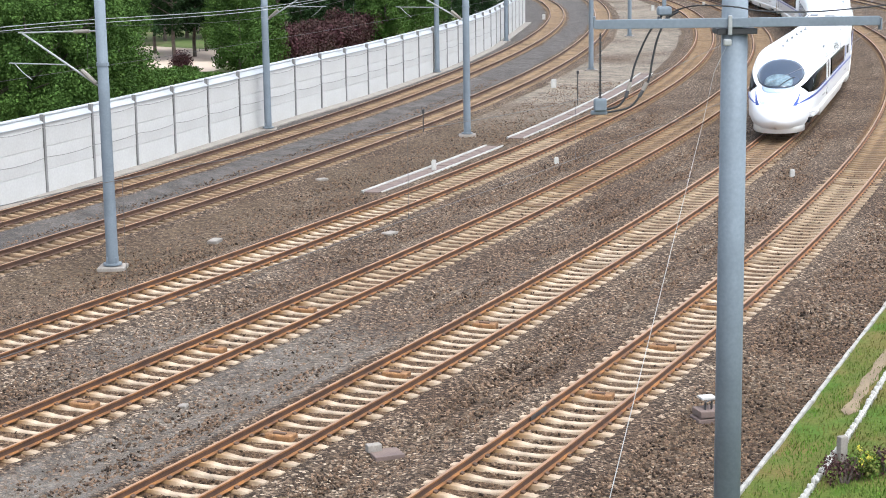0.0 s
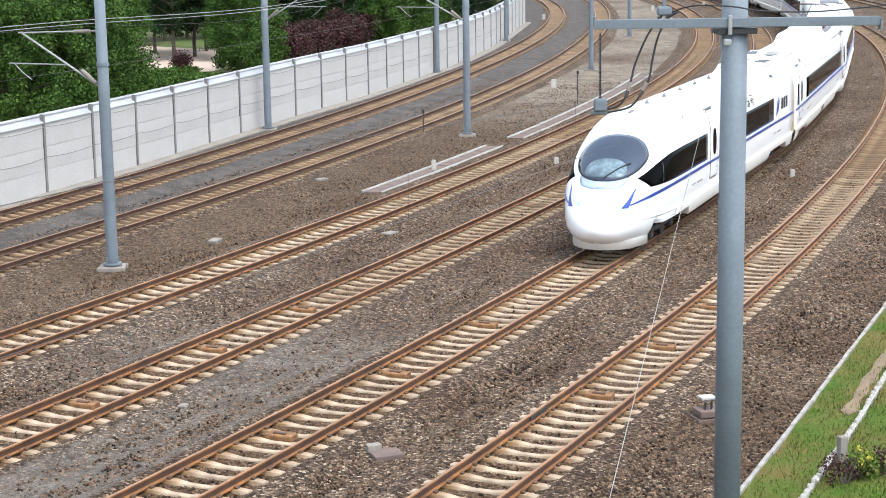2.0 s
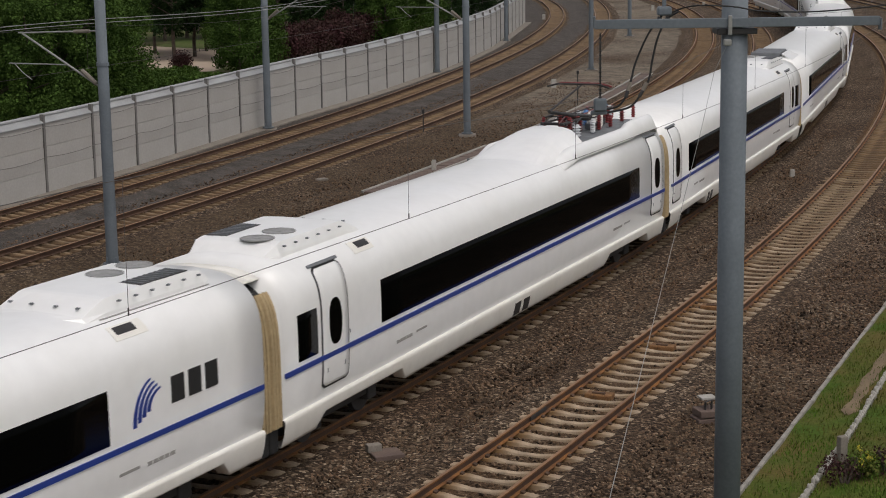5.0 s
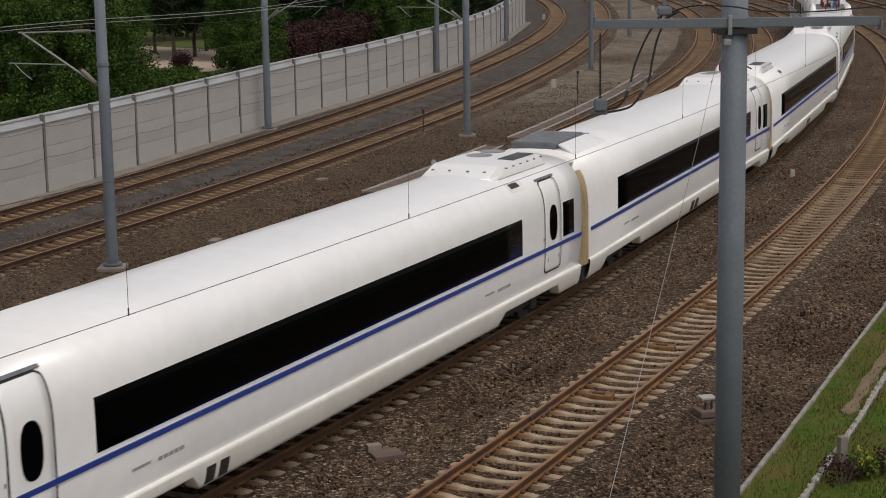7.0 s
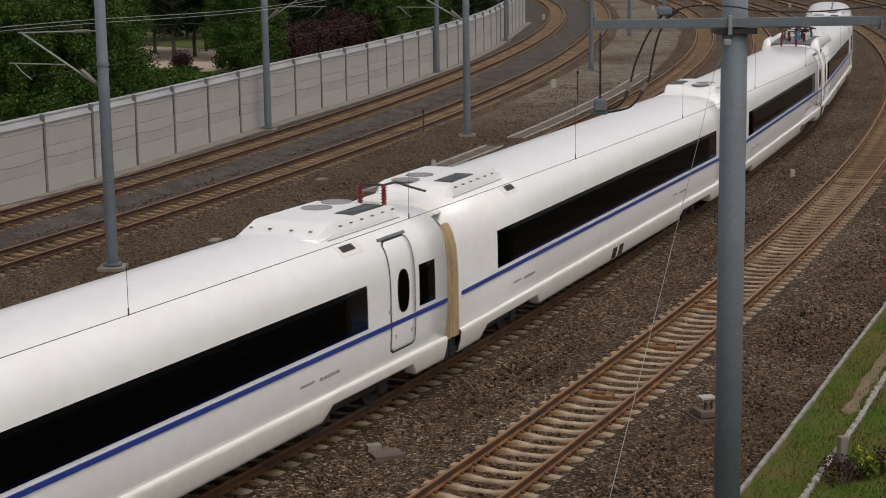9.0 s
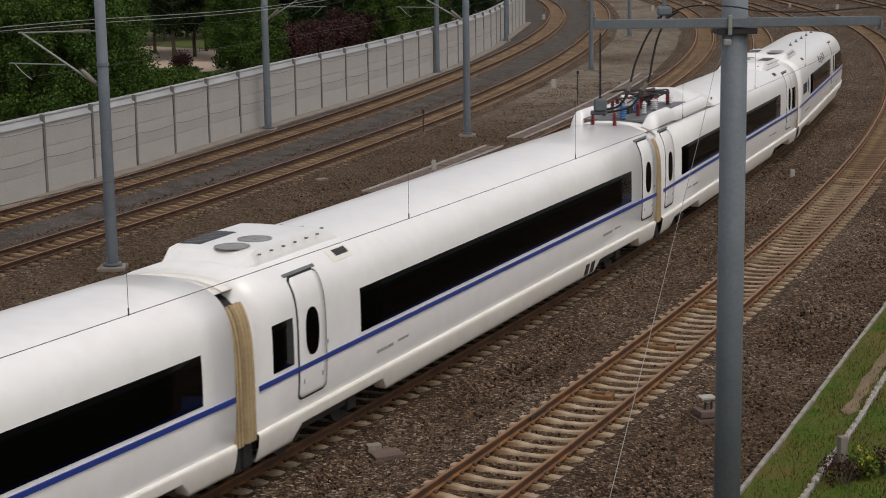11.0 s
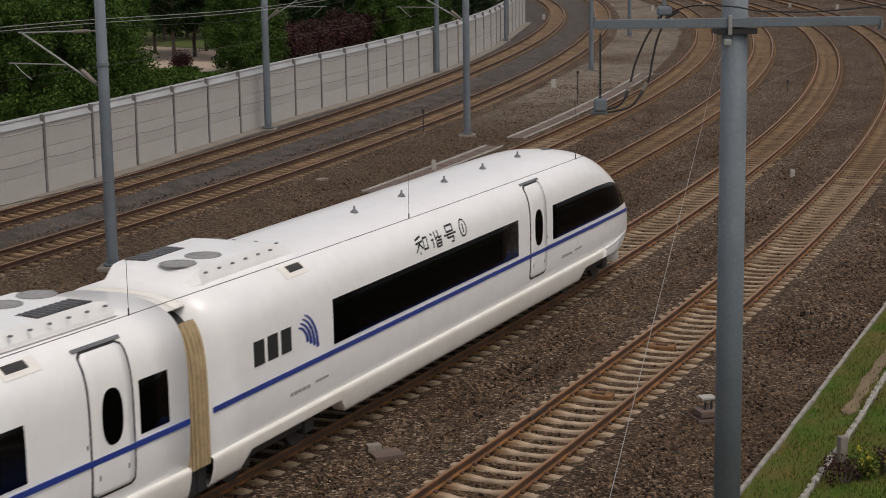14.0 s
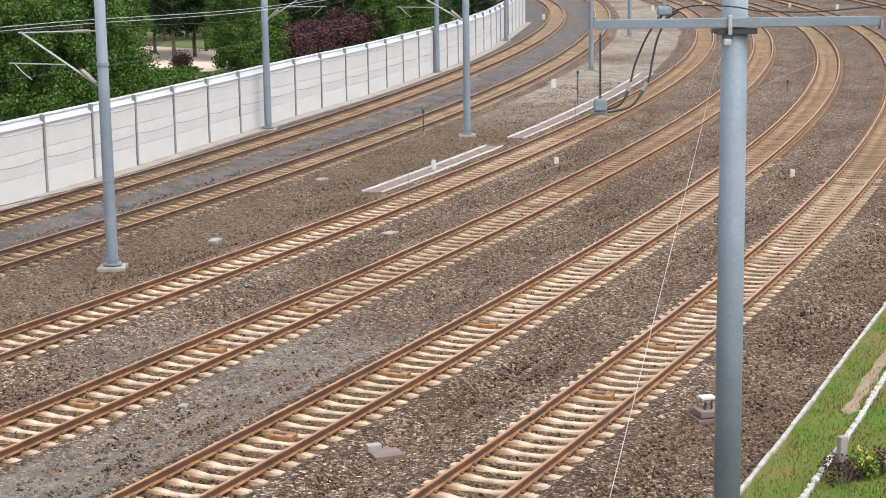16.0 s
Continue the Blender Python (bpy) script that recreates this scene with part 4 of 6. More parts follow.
def stroke(car, sh, sgn, pts, w, material, name="marking", along=1):
    """Painted strokes on the side: (x, z) polyline of width w."""
    for (xa, za), (xb, zb) in zip(pts[:-1], pts[1:]):
        d = Vector((xb - xa, zb - za))
        if d.length < 1e-4:
            continue
        nrm = Vector((-d.y, d.x)).normalized() * w / 2
        yield xa - d.x * 0.03, za - d.y * 0.03, xb + d.x * 0.03, zb + d.y * 0.03, nrm


def marking(car, sh, sgn, strokes, material, label, name="marking"):
    """A painted marking whose strokes are bars of their own."""
    first = None
    for pts, w in strokes:
        for xa, za, xb, zb, nrm in stroke(car, sh, sgn, pts, w, material):
            ring = ((xa + nrm.x, za + nrm.y), (xb + nrm.x, zb + nrm.y), (xb - nrm.x, zb - nrm.y), (xa - nrm.x, za - nrm.y))
            bm = bmesh.new()
            o = [bm.verts.new(sh.side(x, z, 0.008, sgn)) for x, z in ring]
            i = [bm.verts.new(sh.side(x, z, -0.004, sgn)) for x, z in ring]
            bm.faces.new(o)
            for k in range(4):
                bm.faces.new((o[k], o[(k + 1) % 4], i[(k + 1) % 4], i[k]))
            bar = part(name if first is None else "bar", bm, material, first or car, label if first is None else "")
            first = first or bar


def small_print(car, sh, sgn, x, z=1.5):
    """Unreadable small print below the stripe, as bars."""
    marking(car, sh, sgn, [([(x + 0.16 * k, z), (x + 0.16 * k + 0.12, z)], 0.07) for k in range(5)] + [([(x + 1.0, z + 0.02), (x + 1.5, z + 0.02)], 0.05)], M_GREYTEXT, "small grey printed marking")


def car_common(car, sh, x1):
    x0 = -REAR if sh.nose else -HALF
    part("body", shell_mesh(sh, x0, x1), M_WHITE, car, "glossy white car body", smooth=True)
    for s in (-1, 1):
        part("skirt", skirt_mesh(sh, s, x0, x1), M_CREAM, car, "soiled off-white lower skirt", smooth=True)
    bm = bmesh.new()
    if sh.nose:
        box(bm, -0.75, 0, 0.93, 21.4, 2.6, 0.5, 0.04)
    else:
        box(bm, 0, 0, 0.93, 23.6, 2.7, 0.5, 0.04)
    for x in (0.0,):
        box(bm, x, 0, 0.66, 12.6, 2.4, 0.45, 0.05)
    part("underframe", bm, M_DARK, car, "black underframe")
    for x in (-8.69, 9.2 if sh.nose else 8.69):
        add_bogie(car, x)


def bellows(car, sh, x, way):
    """The tan bellows at the sides, a dark gap at the shoulder, a cream cover on the roof and the black fairing below."""
    ring = []
    for j in range(41):
        t = math.pi * j / 40
        yy, zz = math.cos(t), math.sin(t)
        ring.append((1.575 * math.copysign(abs(yy) ** (2 / 3.2), yy), 1.15 + 2.78 * abs(zz) ** (2 / 6.0)))
    for sgn in (-1, 1):
        side = [(y, z) for y, z in ring if z < 3.62 and y * sgn > 0.3]
        side = [(sgn * 1.575, 1.0)] + sorted(side, key=lambda p: p[1])
        for k in range(3):
            vs, fs = [], []
            xa, xb = x + way * 0.11 * k, x + way * 0.11 * (k + 1)
            n = len(side)
            for xx, g in ((xa, 0.955), (xa, 1.0), (xa + way * 0.075, 1.0), (xb, 0.955)):
                vs += [(xx, y * g, z) for y, z in side]
            for i in range(3):
                for j in range(n - 1):
                    fs.append((i * n + j, (i + 1) * n + j, (i + 1) * n + j + 1, i * n + j + 1))
            part("bellows", (vs, fs), M_TAN, car, "tan rubber gangway bellows")
    # black core added: the shade in the open shoulder notch is its colour
    vs, fs = [], []
    for xx in (x, x + way * 0.335):
        vs += [(xx, y * 0.9, 1.1 + (z - 1.1) * 0.95) for y, z in ring]
    n = len(ring)
    fs = [(j, n + j, n + j + 1, j + 1) for j in range(n - 1)]
    part("gangway_core", (vs, fs), M_SEAL, car, "black gangway core standing in for the dark open notch")
    part("roof_cover", grid_patch(lambda u, v, o: Vector((x + way * 0.33 * u, -1.16 + 2.32 * v, sh.z(0, -1.16 + 2.32 * v) - 0.07 + o)), 2, 16, 0.02), M_CREAM, car, "cream cover over the joint", smooth=True)
    bm = bmesh.new()
    box(bm, x + way * 0.165, 0, 0.80, 0.33, 2.98, 0.62, 0.06)
    part("coupling", bm, M_SEAL, car, "black lower gangway fairing")


def middle_car(kind, gear, front_door=11.25, front_end=9.65):
    """kind: which doors and windows; gear: what stands on the roof at the front and rear."""
    car = thing("passenger_car", "white high-speed train car with black windows and blue stripe", "train car", group="cars of the train")
    sh = Shell(False)
    car_common(car, sh, HALF)
    for s in (-1, 1):
        if kind == "door_both":
            add_door(car, sh, s, front_door)
            add_door(car, sh, s, -10.02)
            add_window(car, sh, s, -7.95, front_end)
            add_window(car, sh, s, -11.53, -10.75, name="small_window")
        elif kind == "door_rear":
            add_door(car, sh, s, -9.97)
            add_window(car, sh, s, -8.4, 9.46)
            add_window(car, sh, s, -11.5, -10.75, name="small_window")
        else:
            add_window(car, sh, s, -11.1, 9.8)
        add_stripe(car, sh, s, -HALF + 0.03, HALF - 0.03)
        for x, wide in (((6.2, 0.3), (5.75, 0.3)) if kind == "door_both" and gear[0] == "" else ((-0.4, 0.4), (0.2, 0.4))):
            part("skirt_vent", grid_patch(lambda u, v, o: Vector((x + wide * u, s * (1.63 * (0.99 - 0.17 * ((1.10 - 0.6 - 0.32 * v) / 0.9) ** 1.8) + 0.02 + o), 0.6 + 0.32 * v)), 2, 4, 0.02), M_DARK, car, "black skirt vent")
        small_print(car, sh, s, 7.2)
        small_print(car, sh, s, -7.2)
    bellows(car, sh, -HALF, -1)
    bellows(car, sh, HALF, 1)
    if kind == "door_rear":          # high-voltage leads over the joint
        for y in (-0.35, 0.25):
            insulator(car, -11.8, y, ROOF - 0.05, 0.5, 0.08, M_REDINS, "dark red insulator")
        part("roof_cable", tube([(-11.8, -0.35, 4.49), (-11.8, 0.25, 4.5), (-12.1, 0.4, 4.54), (-12.6, 0.5, 4.36), (-13.1, 0.62, 4.2)], 0.03), M_DARK, car, "black roof cable")
    if kind == "door_both" and gear[0] == "":
        for y in (-0.4, 0.3):
            insulator(car, 11.75, y, ROOF - 0.05, 0.42, 0.08, M_REDINS, "dark red insulator")
    for end, what in zip((1, -1), gear):
        if what == "unit":
            if end > 0:
                vent_box(car, sh, 1)
            else:
                vent_box(car, sh, -1)
        elif what == "slab":
            bm = bmesh.new()
            box(bm, 10.6, -0.1, ROOF + 0.08, 2.6, 1.3, 0.2, 0.05)
            box(bm, 9.0, 0.0, ROOF + 0.03, 0.5, 1.1, 0.12, 0.03)
            part("roof_slab", bm, M_ROOFGREY, car, "flat dark grey roof equipment box")
            part("slab_fairing", grid_patch(lambda u, v, o: Vector((8.6 + 3.2 * u, 0.62 + 0.45 * v, sh.z(0, 0.62 + 0.45 * v) + 0.16 * (1 - v) * min(1.0, u * 5) + o)), 16, 4, 0.05), M_WHITE, car, "white fairing beside the roof box")
        elif what == "raised":
            pantograph_well(car, sh, True)
        elif what == "lowered":
            pantograph_well(car, sh, False)
    return car


def end_car():
    car = thing("driving_car", "white streamlined train car with sloping nose and dark windscreen", "train car", group="cars of the train")
    sh = Shell(True)
    car_common(car, sh, 13.42)
    for s in (-1, 1):
        add_door(car, sh, s, 3.86)
        add_window(car, sh, s, -7.25, 2.5)
        zt = smooth_table([(4.9, 2.99), (8.0, 2.99), (9.6, 2.92), (10.6, 2.74), (11.2, 2.57), (11.85, 2.36)])
        zb = smooth_table([(4.9, 2.06), (10.5, 2.06), (11.5, 2.03), (11.85, 2.12)])
        w = part("cab_window", grid_patch(lambda u, v, o: sh.side(4.9 + (6.65 + 0.3 * v) * u, 2.09 * (1 - v) + zt(4.9 + 6.9 * u) * v, 0.010 + o, s), 26, 6), M_GLASS, car, "black tapering side window band", smooth=True)
        for xx in (10.55,):
            part("window_joint", grid_patch(lambda u, v, o: sh.side(xx + 0.02 * u + 0.25 * (0.5 - v), 2.09 + (zt(xx) - 2.12) * v, 0.011 + o, s), 1, 5), M_ROOFGREY, w)
        zs = smooth_table([(-13, 1.95), (9.0, 1.95), (11.0, 1.89), (12.0, 1.78), (12.9, 1.60)])
        part("stripe", grid_patch(lambda u, v, o: sh.side(-REAR + 0.03 + 24.63 * u, zs(-REAR + 0.03 + 24.63 * u) + (0.096 * v - 0.048) * min(1.0, 0.25 + 14 * (1 - u)), 0.026 + o, s), 70, 2), M_BLUE, car, "dark blue painted stripe")
        part("stripe", grid_patch(lambda u, v, o: sh.side(12.88 - 0.86 * u - (0.17 * (1 - u) + 0.012) * v, 1.585 + 0.60 * u ** 0.9, 0.012 + o, s), 14, 2), M_BLUE, car, "dark blue swept-up stripe")
        def low_y(x, z):
            v, rr = max(0.0, (sh.mid(x) - z) / (sh.mid(x) - sh.low(x))), min(1.0, max(0.0, (x - 10.6) / 2.6))
            return sh.wid(x) * ((0.99 - 0.17 * max(0.0, (1.10 - z) / 0.9) ** 1.8) * (1 - rr) + rr * (1 - min(1.0, v) ** 2.6) ** 0.5)
        part("ledge", grid_patch(lambda u, v, o: Vector((9.15 + 3.3 * u, s * (low_y(9.15 + 3.3 * u, 1.10 + 0.1 * u) + 0.02 * math.sin(math.pi * v) * (1 - u) + 0.004 + o), 1.06 + 0.07 * v + 0.1 * u)), 20, 4, 0.02), M_WHITE, car, "white ledge moulding", smooth=True)
        small_print(car, sh, s, 5.6)
        small_print(car, sh, s, -9.0)
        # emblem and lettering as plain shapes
        for k in range(4):
            part("emblem_arc", grid_patch(lambda u, v, o: sh.side(-8.54 - 0.07 * k + (0.62 - 0.06 * k + 0.1 * (v - 0.5) * (1 - 0.7 * u)) * math.cos(1.35 * u), 2.2 + 0.06 * k + (0.74 - 0.13 * k + 0.1 * (v - 0.5) * (1 - 0.7 * u)) * math.sin(1.35 * u), 0.009 + o, s), 10, 1, 0.01), M_BLUE, car, "blue swept arc of an emblem")
        for xm in (-9.32, -9.82, -10.32):
            part("mark", grid_patch(lambda u, v, o: sh.side(xm + 0.37 * u, 2.36 + 0.46 * v, 0.012 + o, s), 2, 4), M_SEAL, car, "plain dark painted block")
        for g, xg in enumerate((-1.48, -2.22, -2.98) if s > 0 else (-2.98, -2.22, -1.48)):
            m_ = 1
            bars = [[(-0.3, 0.22), (0.02, 0.3)], [(-0.32, 0.08), (0.05, 0.12)], [(-0.13, 0.28), (-0.13, -0.32)], [(-0.13, 0.05), (-0.32, -0.2)], [(-0.13, 0.05), (0.04, -0.14)], [(0.12, 0.2), (0.34, 0.2), (0.34, -0.2), (0.12, -0.2), (0.12, 0.2)]] if g == 0 else [[(-0.28, 0.25), (-0.2, 0.18)], [(-0.3, 0.02), (-0.2, 0.02), (-0.2, -0.28)], [(-0.05, 0.28), (-0.05, 0.0), (0.1, 0.06)], [(0.15, 0.28), (0.15, 0.0), (0.32, 0.04)], [(0.0, -0.08), (0.28, -0.08), (0.28, -0.3), (0.0, -0.3), (0.0, -0.08)], [(0.0, -0.19), (0.28, -0.19)]] if g == 1 else [[(-0.2, 0.3), (0.2, 0.3), (0.2, 0.08), (-0.2, 0.08), (-0.2, 0.3)], [(-0.34, -0.02), (0.34, -0.02)], [(-0.15, -0.02), (-0.18, -0.14), (0.2, -0.14), (0.18, -0.32), (0.05, -0.3)]]
            marking(car, sh, s, [([(xg - s * 0.86 * x, 3.33 + 0.6 * z) for x, z in b], 0.042) for b in bars], M_SEAL, "dark painted mark above the window", "painted_mark")
        part("emblem_ring", grid_patch(lambda u, v, o: sh.side(-0.75 + (0.15 + 0.035 * v) * math.cos(6.2832 * u), 3.34 + (0.17 + 0.035 * v) * math.sin(6.2832 * u), 0.008 + o, s), 24, 1), M_SEAL, car, "dark painted ring")
        marking(car, sh, s, [([(-0.75, 3.24), (-0.75, 3.43)], 0.05)], M_SEAL, "dark painted bar in a ring", "emblem_bar")
    shield = part("windscreen", disc_patch(lambda x, y, o: sh.roof(x, y * (1 - 0.22 * (x - 11.3)), 0.014 + o), 11.3, 0, 1.03, 1.02, 2.4, 9, 48), M_SHIELD, car, "dark bluish curved windscreen", smooth=True)
    part("windscreen_frame", disc_patch(lambda x, y, o: sh.roof(x, y * (1 - 0.22 * (x - 11.3)), 0.007 + o), 11.3, 0, 1.065, 1.055, 2.4, 9, 48), M_SEAL, car, "black windscreen surround", smooth=True)
    part("nose_plate", disc_patch(lambda x, y, o: sh.roof(x, y, 0.003 + o), 11.93, 0, 0.72, 0.78, 2.2, 9, 44), M_GREYPLATE, car, "grey-blue plate below the windscreen", smooth=True)
    # lies on the glass; the dashboard showing through is put into its colour
    part("dashboard", disc_patch(lambda x, y, o: sh.roof(x, y, 0.019 + o), 11.86, 0, 0.36, 0.66, 2.6, 5, 36), M_DASH, shield, "pale plate on the glass standing in for the dashboard", smooth=True)
    part("wiper", tube([sh.roof(12.3 - 0.11 * k, 0.02 + 0.095 * k, 0.04) for k in range(8)], 0.018), M_SEAL, shield, "black wiper")
    for k in (-1, 0, 1):
        for d in (-0.05, 0.0, 0.05):
            part("nose_marking", grid_patch(lambda u, v, o: sh.roof(12.72 + 0.6 * d + 0.015 * u, 0.3 * k - 0.07 + 0.14 * v, 0.006 + o), 1, 2), M_GREYTEXT, car, "small grey painted mark")
    part("top_lamp", disc_patch(lambda x, y, o: sh.roof(x, y, 0.02 + o), 12.5, 0, 0.07, 0.1, 2.0, 3, 18), M_LENS, car, "round lamp")
    for s in (-1, 1):
        part("headlight", disc_patch(lambda x, y, o: sh.roof(x, s * y, 0.008 + o), 12.7, 0.62, 0.24, 0.17, 3.2, 5, 32, shear=-0.7), M_LENS, car, "pale glass headlight")
    bm = grid_patch(lambda u, v, o: Vector((12.95 + 0.015 * v, 0, 0)) + Vector((0, sh.wid(12.95) * 1.004 * math.copysign(abs(math.cos(math.pi * u)) ** (2 / sh.ny(12.95)), math.cos(math.pi * u)), sh.mid(12.95) + (sh.top(12.95) - sh.mid(12.95)) * 1.004 * abs(math.sin(math.pi * u)) ** (2 / sh.nz(12.95)) + 0.003)), 40, 1)
    part("coupler_cover_joint", bm, M_GREYTEXT, car, "thin grey joint of the nose cover")
    # plough lip below the nose
    bm = bmesh.new()
    rows = []
    for x, w, z0, z1 in ((11.35, 1.2, 0.3, 0.62), (11.7, 1.12, 0.28, 0.62), (12.25, 0.92, 0.27, 0.64), (12.6, 0.64, 0.27, 0.68), (12.78, 0.32, 0.27, 0.7), (12.83, 0.05, 0.27, 0.7)):
        rows.append([bm.verts.new((x, y * w, z)) for y, z in ((-1, z1), (-1.0, z0), (1.0, z0), (1, z1))])
    for a, b in zip(rows[:-1], rows[1:]):
        for k in range(3):
            bm.faces.new((a[k], b[k], b[k + 1], a[k + 1]))
    bm.faces.new(rows[-1])
    bm.faces.new(rows[0])
    part("plough", bm, M_CREAM, car, "off-white plough lip", smooth=True)
    part("roof_plate", grid_patch(lambda u, v, o: sh.roof(7.8 + 0.42 * u, -0.3 + 0.12 * v, 0.03 + o), 3, 1, 0.03), M_ROOFGREY, car, "flat grey aerial plate")
    for k in range(5):
        x = 5.9 - 2.37 * k
        part("antenna", lathe([(0.1, 0), (0.07, 0.05), (0.025, 0.1), (0.02, 0.16), (0.0, 0.17)], 10, (x, -0.25, sh.z(x, 0.25) - 0.01)), M_ROOFGREY, car, "small grey roof antenna")
    vent_box(car, sh, -1)
    bellows(car, sh, -REAR, -1)
    return car


CARS = [end_car()]
TYPE_A = middle_car("door_both", ("", "unit"))
CARS.append(middle_car("door_both", ("raised", "unit"), 11.3, 9.55))
CARS.append(TYPE_A)
CARS.append(middle_car("door_rear", ("slab", "unit")))
CARS.append(middle_car("none", ("unit", "")))
CARS.append(copy_thing(TYPE_A, Matrix()))
CARS.append(middle_car("door_both", ("lowered", "unit")))
CARS.append(copy_thing(CARS[0], Matrix()))
TURNED = {1, 5, 7}


# ---------------------------------------------------------------- overhead line
def mast(x, y, name_label, r=0.19, top=9.2, plate=True):
    root = thing("catenary_mast", name_label, "catenary mast", pose(x, y, 0), "catenary masts")
    vs, fs = lathe([(r, -0.45), (r, 0.0), (r * 0.93, top * 0.5), (r * 0.86, top)], 18)
    part("pole", (vs, fs), M_STEEL, root, smooth=True)
    part("collar", lathe([(r * 1.04, 6.02), (r * 1.04, 6.12)], 18), M_STEEL, root)
    bm = bmesh.new()
    box(bm, 0, 0, -0.33, 0.85, 0.85, 0.2, 0.03)
    part("foundation", bm, M_CONCRETE, root, "square concrete foundation")
    bm = bmesh.new()
    for k in range(4):
        a = math.pi / 4 + k * math.pi / 2
        box(bm, 0.2 * math.cos(a), 0.2 * math.sin(a), -0.1, 0.06, 0.06, 0.3, 0.01)
    cyl(bm, (0, 0, -0.2), (0, 0, -0.14), r * 1.55, seg=16)
    part("base_flange", bm, M_STEEL, root)
    return root


def cantilever(root, ang, reach):
    """A bracket towards the track: top tube, diagonal tube, registration arm."""
    c, s = math.cos(ang), math.sin(ang)
    P = lambda d, z: (d * c, d * s, z)
    arm = part("bracket_tube", tube([P(0.15, 7.08), P(reach, 7.0)], 0.025, 8), M_WIRELIGHT, root, "thin grey bracket tube")
    part("bracket_insulator", tube([P(0.4, 7.07), P(0.95, 7.055)], 0.06, 10), M_CONCRETE, arm, "ribbed grey insulator")
    arm = part("bracket_tube", tube([P(0.15, 5.38), P(reach - 0.15, 6.98)], 0.035, 8), M_WIRELIGHT, root, "diagonal grey bracket tube")
    part("bracket_insulator", tube([P(0.25, 5.46), P(0.75, 5.87)], 0.07, 10), M_CONCRETE, arm, "ribbed grey insulator")
    arm = part("registration_arm", tube([P(1.2, 6.03), P(reach + 0.4, 6.05)], 0.02, 8), M_WIRELIGHT, root, "thin grey registration arm")
    part("steady_arm", tube([P(reach + 0.2, 6.04), P(reach - 0.1, 5.75), P(reach - 0.4, 5.55)], 0.014, 6), M_WIRELIGHT, arm)


MAST = "round galvanised steel catenary mast with bracket arms"
m = mast(-10.36, 53.76, MAST)
cantilever(m, radians(160), 2.95)
m = mast(1.29, 86.67, MAST, 0.18)
cantilever(m, radians(163), 3.2)
m = mast(10.63, 123.5, "round galvanised steel catenary mast beside pale ground", 0.18)
cantilever(m, radians(165), 3.0)
mast(17.13, 158.7, "round galvanised steel catenary mast far down the line", 0.18)
m = mast(-8.98, 90.32, "round galvanised steel catenary mast beside the white wall", 0.19)
cantilever(m, radians(-18), 3.0)
m = mast(-0.22, 123.0, "round galvanised steel catenary mast beside the white wall", 0.18)
cantilever(m, radians(-16), 3.0)
m = mast(5.83, 154.4, "round galvanised steel catenary mast beside the white wall", 0.18)
cantilever(m, radians(-14), 3.0)


